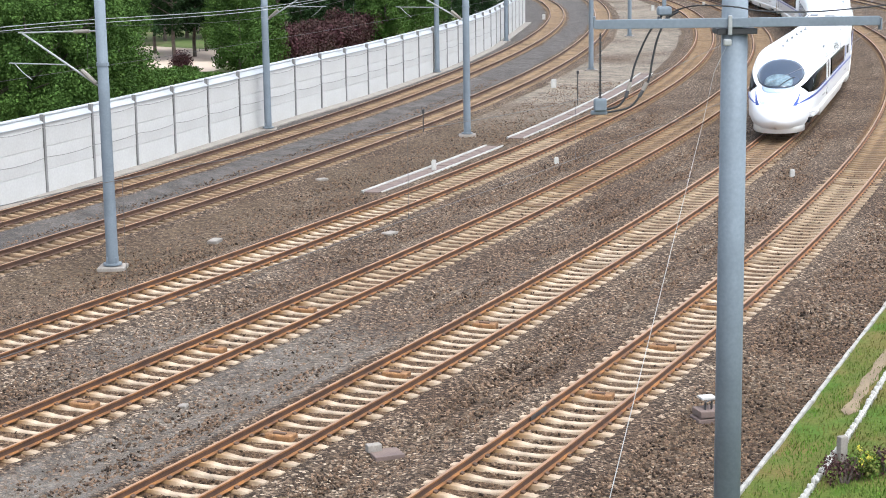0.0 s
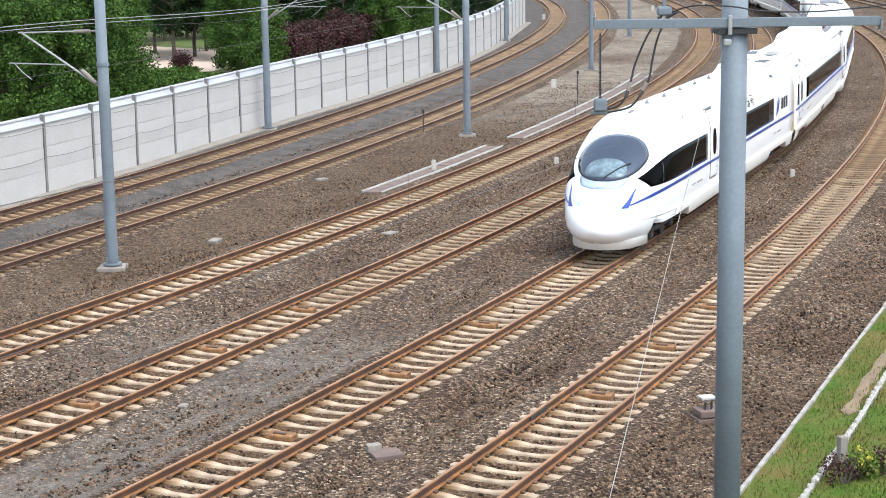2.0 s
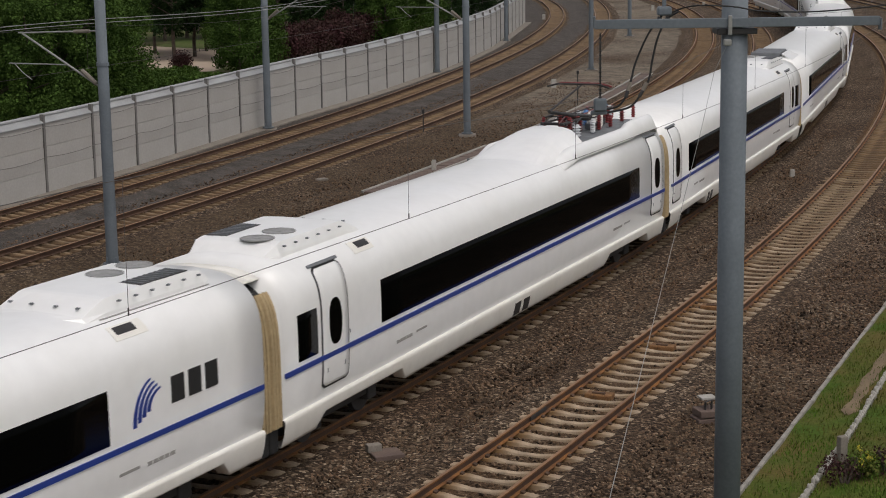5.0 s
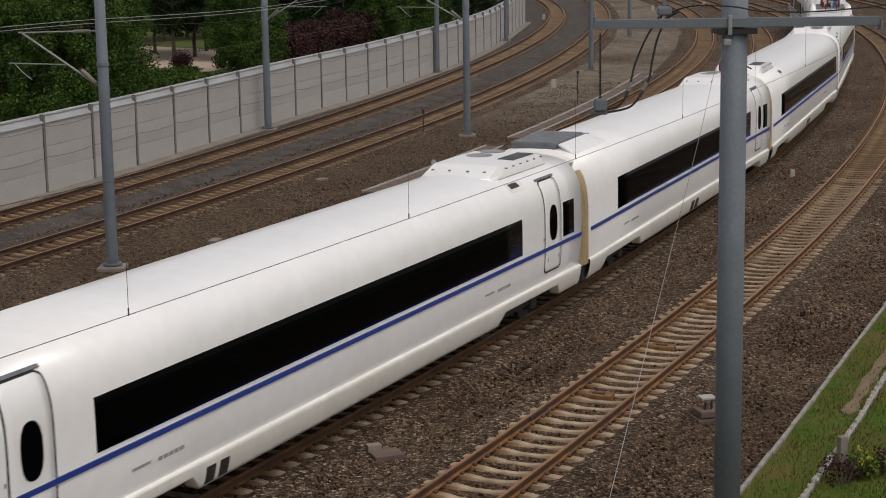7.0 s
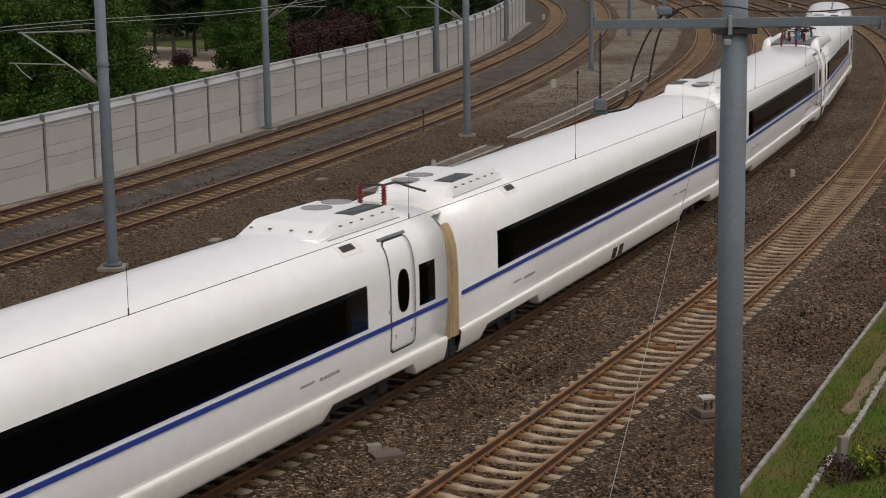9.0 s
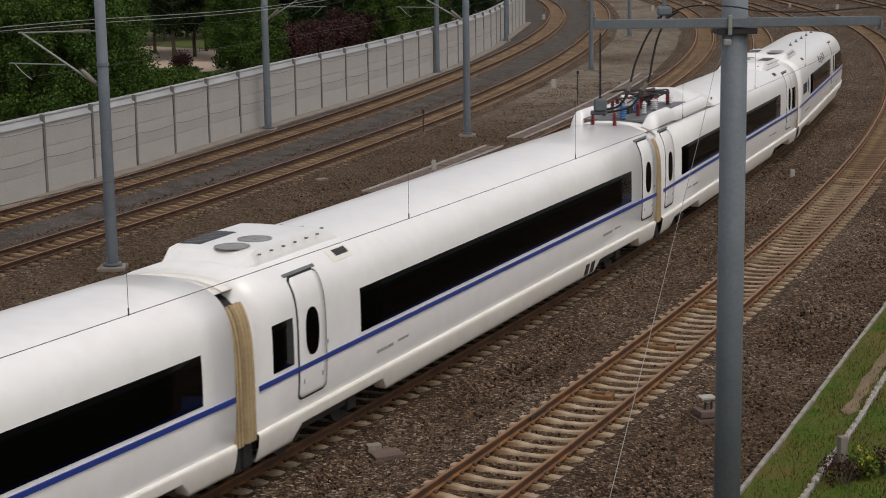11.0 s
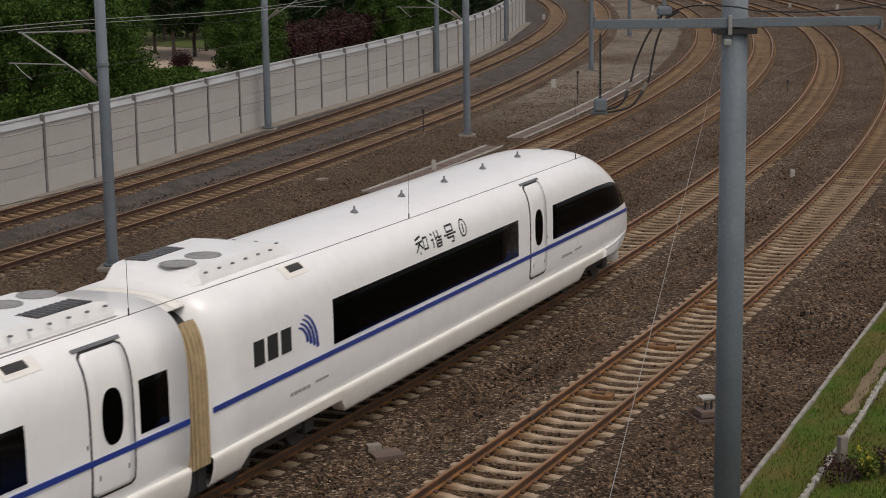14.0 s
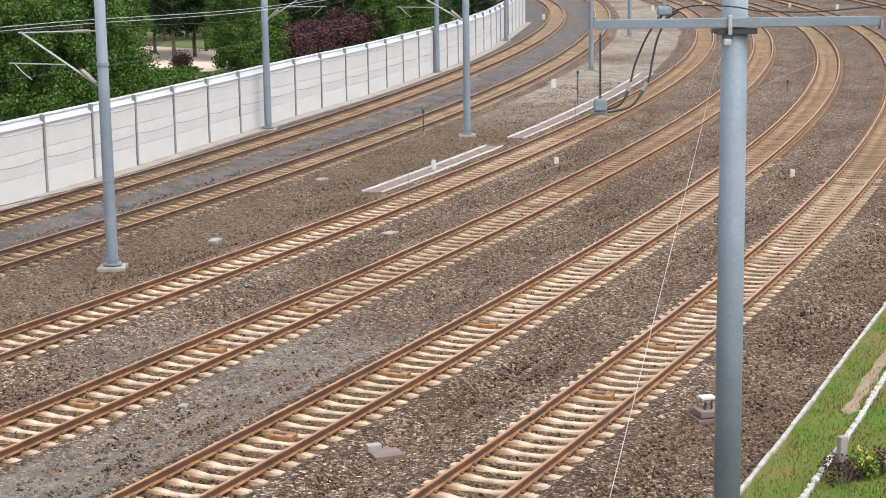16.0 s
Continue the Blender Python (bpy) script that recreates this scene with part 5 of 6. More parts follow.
def portal_mast():
    """The near mast with its cross arm, hanging insulator and jumpers."""
    root = thing("catenary_mast", "thick blue-grey steel mast with a crossarm and jumper cables", "catenary mast", pose(4.55, 27.12, 0), "catenary masts")
    part("pole", lathe([(0.215, -0.5), (0.21, 4.0), (0.2, 9.9)], 28), M_STEEL, root, smooth=True)
    bm = bmesh.new()
    box(bm, 0, 0, -0.3, 1.0, 1.0, 0.2, 0.03)
    part("foundation", bm, M_CONCRETE, root, "square concrete foundation")
    bm = bmesh.new()
    box(bm, 0.0, -0.23, 8.655, 4.36, 0.10, 0.14, 0.008, Matrix.Rotation(radians(1.0), 4, "Y"))
    arm = part("crossarm", bm, M_STEEL, root, "straight grey steel crossarm")
    bm = bmesh.new()
    box(bm, 2.19, -0.23, 8.61, 0.03, 0.14, 0.18, 0.004)
    box(bm, -2.19, -0.23, 8.69, 0.03, 0.14, 0.18, 0.004)
    part("end_plate", bm, M_STEEL, arm)
    bm = bmesh.new()
    box(bm, 0, 0, 8.52, 0.62, 0.5, 0.09, 0.01)
    part("mast_collar", bm, M_DARK, root, "dark clamp round the mast")
    bm = bmesh.new()
    box(bm, -0.12, -0.3, 8.62, 0.06, 0.06, 0.3, 0.015)
    box(bm, -0.16, -0.32, 8.36, 0.12, 0.1, 0.1, 0.02)
    part("wire_clamp", bm, M_WIRELIGHT, root, "pale wire clamp")
    o = Vector((4.55, 27.12, 0))
    hang = Vector((2.46, 26.93, 8.56)) - o
    prof = [(0.012, 0)]
    for k in range(15):
        prof += [(0.014, 0.065 * k + 0.02), (0.034, 0.065 * k + 0.035), (0.014, 0.065 * k + 0.05)]
    part("suspension_insulator", lathe(prof + [(0.012, 1.02)], 10, (hang.x, hang.y, hang.z - 1.06)), M_DARK, root, "dark ribbed hanging insulator")
    bm = bmesh.new()
    box(bm, hang.x, hang.y, 7.42, 0.2, 0.12, 0.2, 0.03)
    box(bm, hang.x - 0.02, hang.y, 7.3, 0.26, 0.05, 0.07, 0.02)
    part("wire_saddle", bm, M_STEEL, root, "grey wire saddle")
    j1 = [(2.51, 26.93, 7.34), (2.75, 26.94, 7.40), (2.88, 26.97, 7.59), (2.95, 27.01, 7.81), (3.02, 27.06, 8.06), (3.20, 27.13, 8.45), (3.38, 27.18, 8.70), (3.51, 27.21, 8.83)]
    j2 = [(2.57, 26.92, 7.30), (2.92, 26.93, 7.38), (3.10, 26.97, 7.59), (3.22, 27.01, 7.80), (3.28, 27.07, 8.10), (3.37, 27.13, 8.44), (3.51, 27.18, 8.70), (3.69, 27.20, 8.82)]
    j3 = [(3.51, 27.19, 8.76), (3.70, 27.21, 8.85), (3.95, 26.92, 8.92), (4.47, 26.85, 8.90), (4.95, 26.95, 8.82), (5.87, 27.2, 8.79), (6.90, 27.21, 8.87)]
    for j, r in ((j1, 0.017), (j2, 0.017), (j3, 0.012)):
        pts = [Vector(p) - o for p in j]
        fine = []
        for i in range(len(pts) - 1):
            p0, p1, p2, p3 = pts[max(i - 1, 0)], pts[i], pts[i + 1], pts[min(i + 2, len(pts) - 1)]
            for k in range(5):
                u = k / 5
                fine.append(0.5 * ((2 * p1) + (p2 - p0) * u + (2 * p0 - 5 * p1 + 4 * p2 - p3) * u * u + (3 * p1 - p0 - 3 * p2 + p3) * u ** 3))
        cable = part("jumper_cable", tube(fine + [pts[-1]], r, 8), M_SEAL, root, "black looping jumper cable")
        if r > 0.015:
            for i, wide in ((2, 0.03), (2.45, 0.034), (5.9, 0.035)):
                a = pts[int(i)].lerp(pts[int(i) + 1], i % 1)
                d = (pts[int(i) + 1] - pts[int(i)]).normalized()
                part("cable_sleeve", tube([a - d * 0.07, a - d * 0.03, a + d * 0.03, a + d * 0.07], wide, 10), M_DARK if i != 2.45 else M_CONCRETE, cable)
    bm = bmesh.new()
    box(bm, 3.47 - o.x, 27.2 - o.y, 8.83, 0.22, 0.16, 0.14, 0.03)
    box(bm, 3.47 - o.x, 27.2 - o.y, 8.98, 0.06, 0.06, 0.24, 0.01)
    part("junction_clamp", bm, M_STEEL, root, "grey cable junction clamp")
    return root


portal_mast()


def wire(name, pts, r, material, label, group=""):
    vs, fs = tube(pts, r, 5)
    return tagged(new(name, mesh_from(name, vs, fs, material, True)), label, "wire", group)


def overhead(line, a, b, z_contact, z_top, spans, offset=-0.1, drop=True, first=-7.5, r=0.006):
    """Contact wire, carrier wire and droppers over one track."""
    root = thing("overhead_line", "thin dark contact wire hung by droppers over the track", "overhead wire", group="overhead lines")
    ss = np.arange(a, b, 2.0)
    pts = []
    for s in ss:
        x, y, _ = line.at(s, offset)
        pts.append((x, y, z_contact))
    part("contact_wire", tube(pts, r, 5), M_WIRE, root)
    pts = []
    sag = lambda s: 0.55 * (0.5 - 0.5 * math.cos(2 * math.pi * (s - spans) / 37.0))
    for s in ss:
        x, y, _ = line.at(s, offset)
        pts.append((x, y, z_top - sag(s)))
    part("carrier_wire", tube(pts, r, 5), M_WIRE, root)
    if drop:
        for k in range(9):
            s = first + 7.9 * k
            x, y, _ = line.at(s, offset)
            part("dropper", tube([(x, y, z_contact), (x, y, z_top - sag(s))], 0.004, 5), M_WIRE, root)
            part("dropper_clamp", tube([(x, y, z_contact - 0.01), (x, y, z_contact + 0.09)], 0.011, 6), M_WIRE, root)
    return root


overhead(LINES[0], -14, 150, 5.33, 7.1, -9.0)
root = overhead(LINES[4], -25, 120, 5.5, 7.0, 4.6, 0.0, first=10)
for dz, o in ((0.06, 0.05), (0.2, 0.3)):
    pts = []
    for s in np.arange(-25, 120, 2.0):
        x, y, _ = LINES[4].at(s, o)
        pts.append((x, y, 7.0 + dz - 0.3 * (0.5 - 0.5 * math.cos(2 * math.pi * (s - 4.6) / 37.0))))
    part("feeder_wire", tube(pts, 0.013, 5), M_WIRELIGHT, root, "pale stranded feeder wire")
wire("stay_wire", [(4.39, 26.8, 8.34), (4.2, 26.85, 7.9), (4.05, 26.89, 7.15), (1.12, 11.47, 6.34), (-0.4, 3.4, 5.9)], 0.0035, M_WIRELIGHT, "thin pale wire slanting away from the mast")


# ---------------------------------------------------------------- grass verge
KERB = [(-3.0, 12.0), (3.1, 25.4), (5.49, 30.94), (7.58, 35.78), (9.43, 40.22), (11.68, 45.49), (14.6, 52.5), (18.5, 62.0)]
EDGING = [(1.0, 17.6), (4.4, 25.5), (6.82, 30.9), (8.42, 34.52), (10.98, 40.69), (13.75, 47.2), (17.3, 56.0)]


def along(points, step):
    p = np.array(points, float)
    d = np.concatenate([[0], np.cumsum(np.hypot(*np.diff(p, axis=0).T))])
    t = np.arange(0, d[-1], step)
    x, y = np.interp(t, d, p[:, 0]), np.interp(t, d, p[:, 1])
    for _ in range(4):
        x[1:-1], y[1:-1] = (x[:-2] + 2 * x[1:-1] + x[2:]) / 4, (y[:-2] + 2 * y[1:-1] + y[2:]) / 4
    return np.stack([x, y], 1)


def verge():
    K = along(KERB, 0.5)
    vs, fs = [], []
    offs = [0.0, 0.3, 0.6, 1.0, 1.5, 2.2, 3.2, 4.5, 7, 11, 18, 30]
    for i, (x, y) in enumerate(K):
        a = K[max(i - 1, 0)]
        b = K[min(i + 1, len(K) - 1)]
        d = (b - a) / np.hypot(*(b - a))
        for o in offs:
            px, py = x + d[1] * o, y - d[0] * o
            vs.append((px, py, -0.17 + min(o, 4) * 0.05 + 0.05 * noise.noise((px * 0.7, py * 0.7, 0))))
    n = len(offs)
    for i in range(len(K) - 1):
        for k in range(n - 1):
            fs.append((i * n + k, i * n + k + 1, (i + 1) * n + k + 1, (i + 1) * n + k))
    me = mesh_from("grass_verge", vs, fs, [M_GRASS, M_EARTH], True)
    tagged(new("grass_verge", me), "patchy green grass verge beside the stone bed", "grass", kind="structure")
    # bare earth path
    vs, fs = [], []
    E = along([(8.45, 35.5), (8.95, 36.7), (9.65, 38.4), (11.2, 42.0), (12.9, 46.0), (15.4, 52.0)], 0.35)
    for i, (x, y) in enumerate(E):
        w = 0.14 + 0.09 * noise.noise((i * 0.4, 0, 0)) if 0 < i < len(E) - 1 else 0.03
        for k in (-1, 0, 1):
            vs.append((x + 0.92 * w * k, y - 0.39 * w * k, -0.10 + (0.045 if k == 0 else 0.0)))
    for i in range(len(E) - 1):
        for k in range(2):
            fs.append((i * 3 + k, i * 3 + k + 1, i * 3 + k + 4, i * 3 + k + 3))
    tagged(new("earth_path", mesh_from("earth_path", vs, fs, M_EARTH, True)), "bare sandy earth strip in the grass", "path", kind="structure")
    # kerb
    root = thing("kerb", "narrow weathered concrete kerb along the grass", "kerb", kind="structure")
    bm = bmesh.new()
    box(bm, 0, 0, 0, 0.985, 0.09, 0.3, 0.02)
    me = bpy.data.meshes.new("kerb_stone")
    bm.to_mesh(me)
    bm.free()
    me.materials.append(M_KERB)
    K = along(KERB, 1.0)
    for i in range(len(K) - 1):
        a, b = K[i], K[i + 1]
        part("kerb_stone", me, None, root).matrix_basis = pose((a[0] + b[0]) / 2, (a[1] + b[1]) / 2, -0.255 + random.uniform(-0.015, 0.015), 0, 0, math.degrees(math.atan2(b[1] - a[1], b[0] - a[0])) + random.uniform(-0.8, 0.8))
    # low white edging of small pales
    root = thing("edging_fence", "low white scalloped concrete edging in the grass", "fence")
    vs, fs = lathe([(0.036, -0.3), (0.036, 0.03), (0.03, 0.07), (0.015, 0.09), (0.0, 0.092)], 8)
    me = mesh_from("pale", vs, fs, M_PALE, True)
    for x, y in along(EDGING, 0.16):
        part("pale", me, None, root).matrix_basis = pose(x + random.uniform(-0.015, 0.015), y, 0.02 + random.uniform(-0.04, 0.03), random.uniform(-5, 5), random.uniform(-5, 5), 0)
    E = along(EDGING, 0.5)
    part("base_strip", tube([(x, y, -0.0) for x, y in E], 0.04, 6), M_PALE, root, "white base strip")
    # marker post and blobs
    bm = bmesh.new()
    box(bm, 0, 0, 0.1, 0.17, 0.14, 0.62, 0.015)
    ob = part("concrete_post", bm, M_CONCRETE, None)
    ob.matrix_basis = pose(7.62, 32.3, 0.0, 0, 0, 25)
    tagged(ob, "short grey concrete post beside the white edging", "post")
    bm = bmesh.new()
    bmesh.ops.create_icosphere(bm, subdivisions=2, radius=0.06)
    ob = part("round_stone", bm, M_PALE, None)
    ob.matrix_basis = pose(6.80, 30.75, 0.05)
    tagged(ob, "round white stone at the end of the edging", "stone")


def blades(name, label, n, area, hgt, material, seed):
    """Grass as thin leaning blades; area gives x, y, z for two random numbers."""
    rng = np.random.default_rng(seed)
    vs, fs = [], []
    for k in range(n):
        x, y, z = area(rng.random(), rng.random())
        t, lean, h, w = rng.uniform(0, 6.28), rng.uniform(0.0, 0.8), hgt * rng.uniform(0.5, 1.4), rng.uniform(0.006, 0.014)
        c, s = math.cos(t), math.sin(t)
        i = len(vs)
        vs += [(x - w * s, y + w * c, z), (x + w * s, y - w * c, z), (x + c * h * lean * 0.5 + w * s * .6, y + s * h * lean * 0.5 - w * c * .6, z + h * 0.7), (x + c * h * lean, y + s * h * lean, z + h)]
        fs += [(i, i + 1, i + 2), (i, i + 2, i + 3)]
    return tagged(new(name, mesh_from(name, vs, fs, material)), label, "grass", kind="stuff")


verge()


def verge_area(u, v):
    k = np.array(KERB)
    y = 26 + 28 * u ** 1.2
    x = np.interp(y, k[:, 1], k[:, 0]) + 0.12 + 4.5 * v
    return x, y, -0.20 + min(x - np.interp(y, k[:, 1], k[:, 0]), 4) * 0.05


blades("grass_blades", "short green and yellowish grass blades", 26000, verge_area, 0.10, M_BLADE, 3)


# ---------------------------------------------------------------- leaves, shrubs, trees
def leaf_mesh(name, rng, clumps, per, size, material, droop=0.0, squash=1.0):
    """Leaves in clumps: (x, y, z, r) each with per small bent leaves."""
    n = len(clumps) * per
    C = np.repeat(np.array(clumps, float), per, axis=0)
    d = rng.normal(0, 1, (n, 3))
    d /= np.linalg.norm(d, axis=1)[:, None]
    d *= (rng.random(n) ** 0.45)[:, None] * C[:, 3:4]
    d[:, 2] *= squash
    P = C[:, :3] + d
    P[:, 2] -= droop * rng.random(n) ** 2 * C[:, 3]
    t = rng.uniform(0, 6.28, n)
    p = rng.uniform(-0.9, 0.9, n)
    L = size * rng.uniform(0.6, 1.4, n)
    a = np.stack([np.cos(t) * np.cos(p), np.sin(t) * np.cos(p), np.sin(p) - droop * 0.8], 1)
    a /= np.linalg.norm(a, axis=1)[:, None]
    b = np.cross(a, rng.normal(0, 1, (n, 3)))
    b /= np.linalg.norm(b, axis=1)[:, None]
    W = (L * 0.42)[:, None] * b
    A = L[:, None] * a
    V = np.stack([P - A * 0.5, P + W, P + A * 0.5, P - W], 1).reshape(-1, 3)
    me = bpy.data.meshes.new(name)
    me.vertices.add(len(V))
    me.vertices.foreach_set("co", V.astype(np.float32).ravel())
    me.loops.add(n * 4)
    me.loops.foreach_set("vertex_index", np.arange(n * 4, dtype=np.int32))
    me.polygons.add(n)
    me.polygons.foreach_set("loop_start", np.arange(0, n * 4, 4, dtype=np.int32))
    me.update(calc_edges=True)
    me.materials.append(material)
    return me


def make_tree(seed, label, height, crown_low, radius, material, size=0.2, clumps=60, per=170, droop=0.0, lean=0.0):
    rng = np.random.default_rng(seed)
    root = thing("tree", label, "tree", pose(0, -400, -0.6), "trees of the park")
    vs, fs = [], []
    tops = []
    bm = bmesh.new()
    for i in range(5):
        z0, z1 = height * 0.75 * i / 5, height * 0.75 * (i + 1) / 5
        cyl(bm, (0.05 * math.sin(i * 2), 0.05 * math.cos(i), z0 - 0.05), (0.05 * math.sin(i * 2 + 2), 0.05 * math.cos(i + 1), z1), 0.17 * (1 - 0.15 * i), 0.17 * (1 - 0.15 * (i + 1)), 10)
    part("trunk", bm, M_BARK, root, "dark tapered trunk")
    for k in range(9):
        a = rng.uniform(0, 6.28)
        z = rng.uniform(crown_low * 0.9 + 0.3, height * 0.65)
        e = (radius * 0.75 * math.cos(a), radius * 0.75 * math.sin(a), z + rng.uniform(0.4, 1.2))
        c = bmesh.new()
        cyl(c, (0, 0, z), e, 0.06, 0.02, 6)
        part("limb", c, M_BARK, root)
        tops.append(e)
    cl = []
    for k in range(clumps):
        u = rng.random()
        z = crown_low + (height - crown_low) * u
        rr = radius * (0.55 + 0.6 * math.sin(math.pi * min(1, 0.15 + 0.85 * u)) ** 0.7) * math.sqrt(rng.random()) * rng.uniform(0.8, 1.15)
        a = rng.uniform(0, 6.28)
        cl.append((rr * math.cos(a), rr * math.sin(a), z, rng.uniform(0.45, 0.95)))
    part("crown", leaf_mesh("crown", rng, cl, per, size, material, droop), None, root, "uneven leafy crown")
    return root


def make_shrub(seed, label, w, h, material, size=0.14, clumps=16, per=140, category="shrub"):
    rng = np.random.default_rng(seed)
    root = thing("shrub", label, category, pose(0, -400, -0.6), "shrubs of the park")
    bm = bmesh.new()
    for k in range(6):
        a = rng.uniform(0, 6.28)
        cyl(bm, (0.05 * math.cos(a), 0.05 * math.sin(a), -0.05), (w * 0.3 * math.cos(a), w * 0.3 * math.sin(a), h * 0.7), 0.03, 0.012, 6)
    part("stem", bm, M_BARK, root)
    cl = [(rng.uniform(-w, w) * 0.4, rng.uniform(-w, w) * 0.4, rng.uniform(0.2, 0.85) * h, rng.uniform(0.25, 0.4) * w) for _ in range(clumps)]
    part("foliage", leaf_mesh("foliage", rng, cl, per, size, material, 0.0, h / w), None, root, "dense small leaves")
    return root


def plant(kind, spots, scale=(0.9, 1.15)):
    """Places the model at the first spot and copies at the rest: bearing (metres aside per 1000 m ahead), distance."""
    for i, (bearing, dist) in enumerate(spots):
        f = random.uniform(*scale)
        m = pose(bearing * dist / 1000.0, dist, -0.62, 0, 0, random.uniform(0, 360)) @ Matrix.Diagonal((f, f, f * random.uniform(0.92, 1.1), 1))
        if i == 0:
            kind.matrix_basis = m
        else:
            c = copy_thing(kind, m)
            c.scale = m.to_scale()


PX = lambda px: (px - 784) / 3.092           # bearing
willow = make_tree(11, "bright green willow-like tree with drooping leafy crown behind the wall", 8.5, 0.8, 2.5, M_LEAF, 0.13, 110, 300, 0.7)
willow2 = make_tree(12, "fresh green leafy tree with a low crown behind the wall", 8.0, 1.0, 2.3, M_LEAF, 0.14, 90, 280, 0.3)
dark = make_tree(13, "dark green tree with a bare trunk in the park", 9.0, 1.9, 2.5, M_LEAFDARK, 0.2, 70, 150, 0.0)
dark2 = make_tree(14, "dense dark green tree with low branches in the park", 8.0, 0.8, 2.3, M_LEAFDARK, 0.2, 70, 160, 0.1)
plant(willow, [(PX(-30), 92), (PX(55), 94), (PX(110), 97), (PX(165), 101), (PX(190), 106), (PX(20), 106), (PX(90), 110), (PX(195), 116), (PX(-60), 108), (PX(150), 121)])
plant(willow2, [(PX(430), 124), (PX(455), 130), (PX(690), 158), (PX(725), 163), (PX(750), 170), (PX(140), 128), (PX(60), 126), (PX(420), 142), (PX(705), 178)])
plant(dark, [(PX(282), 150), (PX(315), 143), (PX(352), 146), (PX(372), 152), (PX(300), 166), (PX(340), 170), (PX(255), 160), (PX(390), 168), (PX(430), 172), (PX(500), 168), (PX(230), 175), (PX(280), 185), (PX(370), 190), (PX(530), 178)])
plant(dark2, [(PX(540), 172), (PX(580), 178), (PX(615), 172), (PX(650), 180), (PX(560), 192), (PX(600), 198), (PX(790), 186), (PX(825), 192), (PX(860), 204), (PX(770), 200), (PX(680), 196), (PX(450), 190), (PX(480), 200), (PX(810), 212), (PX(880), 222), (PX(640), 214), (PX(720), 212), (PX(320), 200), (PX(260), 196), (PX(140), 150), (PX(60), 150), (PX(-20), 140)])
purple = make_shrub(21, "dark purple-leaved shrub in a dense park hedge", 2.6, 2.4, M_LEAFRED, 0.16, 26, 170)
plant(purple, [(PX(500), 136), (PX(528), 139), (PX(552), 143), (PX(578), 146), (PX(602), 149), (PX(626), 152), (PX(648), 156), (PX(668), 160), (PX(515), 146), (PX(560), 154), (PX(610), 160), (PX(492), 143)])
ball = make_shrub(22, "round clipped dark red bush beside the plaza", 1.7, 1.7, M_LEAFRED, 0.12, 22, 150)
plant(ball, [(PX(328), 131), (PX(248), 126)], (0.85, 1.0))
low = make_shrub(23, "low green shrub along the back of the wall", 2.4, 0.75, M_LEAF, 0.15, 20, 130)
plant(low, [(PX(210), 112), (PX(240), 115), (PX(275), 118), (PX(310), 120), (PX(345), 121), (PX(380), 119), (PX(415), 122), (PX(450), 126), (PX(480), 130), (PX(290), 124), (PX(330), 126)])
flower = make_shrub(24, "small bush with yellow blossom and dark twigs in the grass", 0.55, 0.5, M_BLADE, 0.05, 12, 90)
flower.matrix_basis = pose(7.75, 31.2, -0.05)
rng = np.random.default_rng(5)
part("blossom", leaf_mesh("blossom", rng, [(rng.uniform(-.2, .2), rng.uniform(-.2, .2), rng.uniform(.3, .5), 0.07) for _ in range(7)], 30, 0.04, M_YELLOW), None, flower, "yellow blossom")
twig = make_shrub(25, "dark reddish twiggy weed in the grass", 0.7, 0.6, M_LEAFRED, 0.05, 12, 50)
twig.matrix_basis = pose(7.35, 30.9, -0.05)
copy_thing(twig, pose(8.3, 31.5, -0.05, 0, 0, 130))

vs = [(-31.0, 132.0, -0.585), (-22.0, 129.0, -0.585), (-17.0, 131.0, -0.585), (-15.8, 141.0, -0.585), (-19.0, 153.0, -0.585), (-27.0, 160.0, -0.585), (-38.0, 150.0, -0.585)]
tagged(new("plaza", mesh_from("plaza", vs, [tuple(range(7))], M_PLAZA)), "sunlit beige paved clearing among the trees", "plaza", kind="structure")


# ---------------------------------------------------------------- lineside things
def simple(name, bm, material, label, category, at, group=""):
    ob = part(name, bm, material, None)
    ob.matrix_basis = at
    return tagged(ob, label, category, group)


def slab_with_box(x, y, ang):
    root = thing("cable_pit", "square pale concrete cable pit cover with a small grey box", "cable pit", pose(x, y, -0.30, 0, 0, ang))
    bm = bmesh.new()
    box(bm, 0, 0, 0.0, 0.62, 0.55, 0.14, 0.015)
    part("cover", bm, M_PINK, root)
    bm = bmesh.new()
    box(bm, -0.2, 0.2, 0.13, 0.3, 0.2, 0.16, 0.02)
    part("connection_box", bm, M_CONCRETE, root, "small grey box")


slab_with_box(-1.2, 33.75, 20)
root = thing("impedance_box", "low pink concrete plinth with a black bracket", "trackside box", pose(5.62, 36.0, -0.3, 0, 0, 15))
for z, w in ((0.0, 0.66), (0.17, 0.56)):
    bm = bmesh.new()
    box(bm, 0, 0, z, w, 0.5, 0.15, 0.02)
    part("step", bm, M_PINK, root)
part("bracket", tube([(-0.12, -0.1, 0.2), (-0.12, -0.1, 0.42), (0.02, -0.1, 0.45), (0.02, -0.1, 0.2)], 0.025, 6), M_DARK, root, "black bent bracket")
bm = bmesh.new()
box(bm, 0, 0.1, 0.46, 0.34, 0.3, 0.05, 0.01)
part("lid", bm, M_PALE, root, "pale lid")
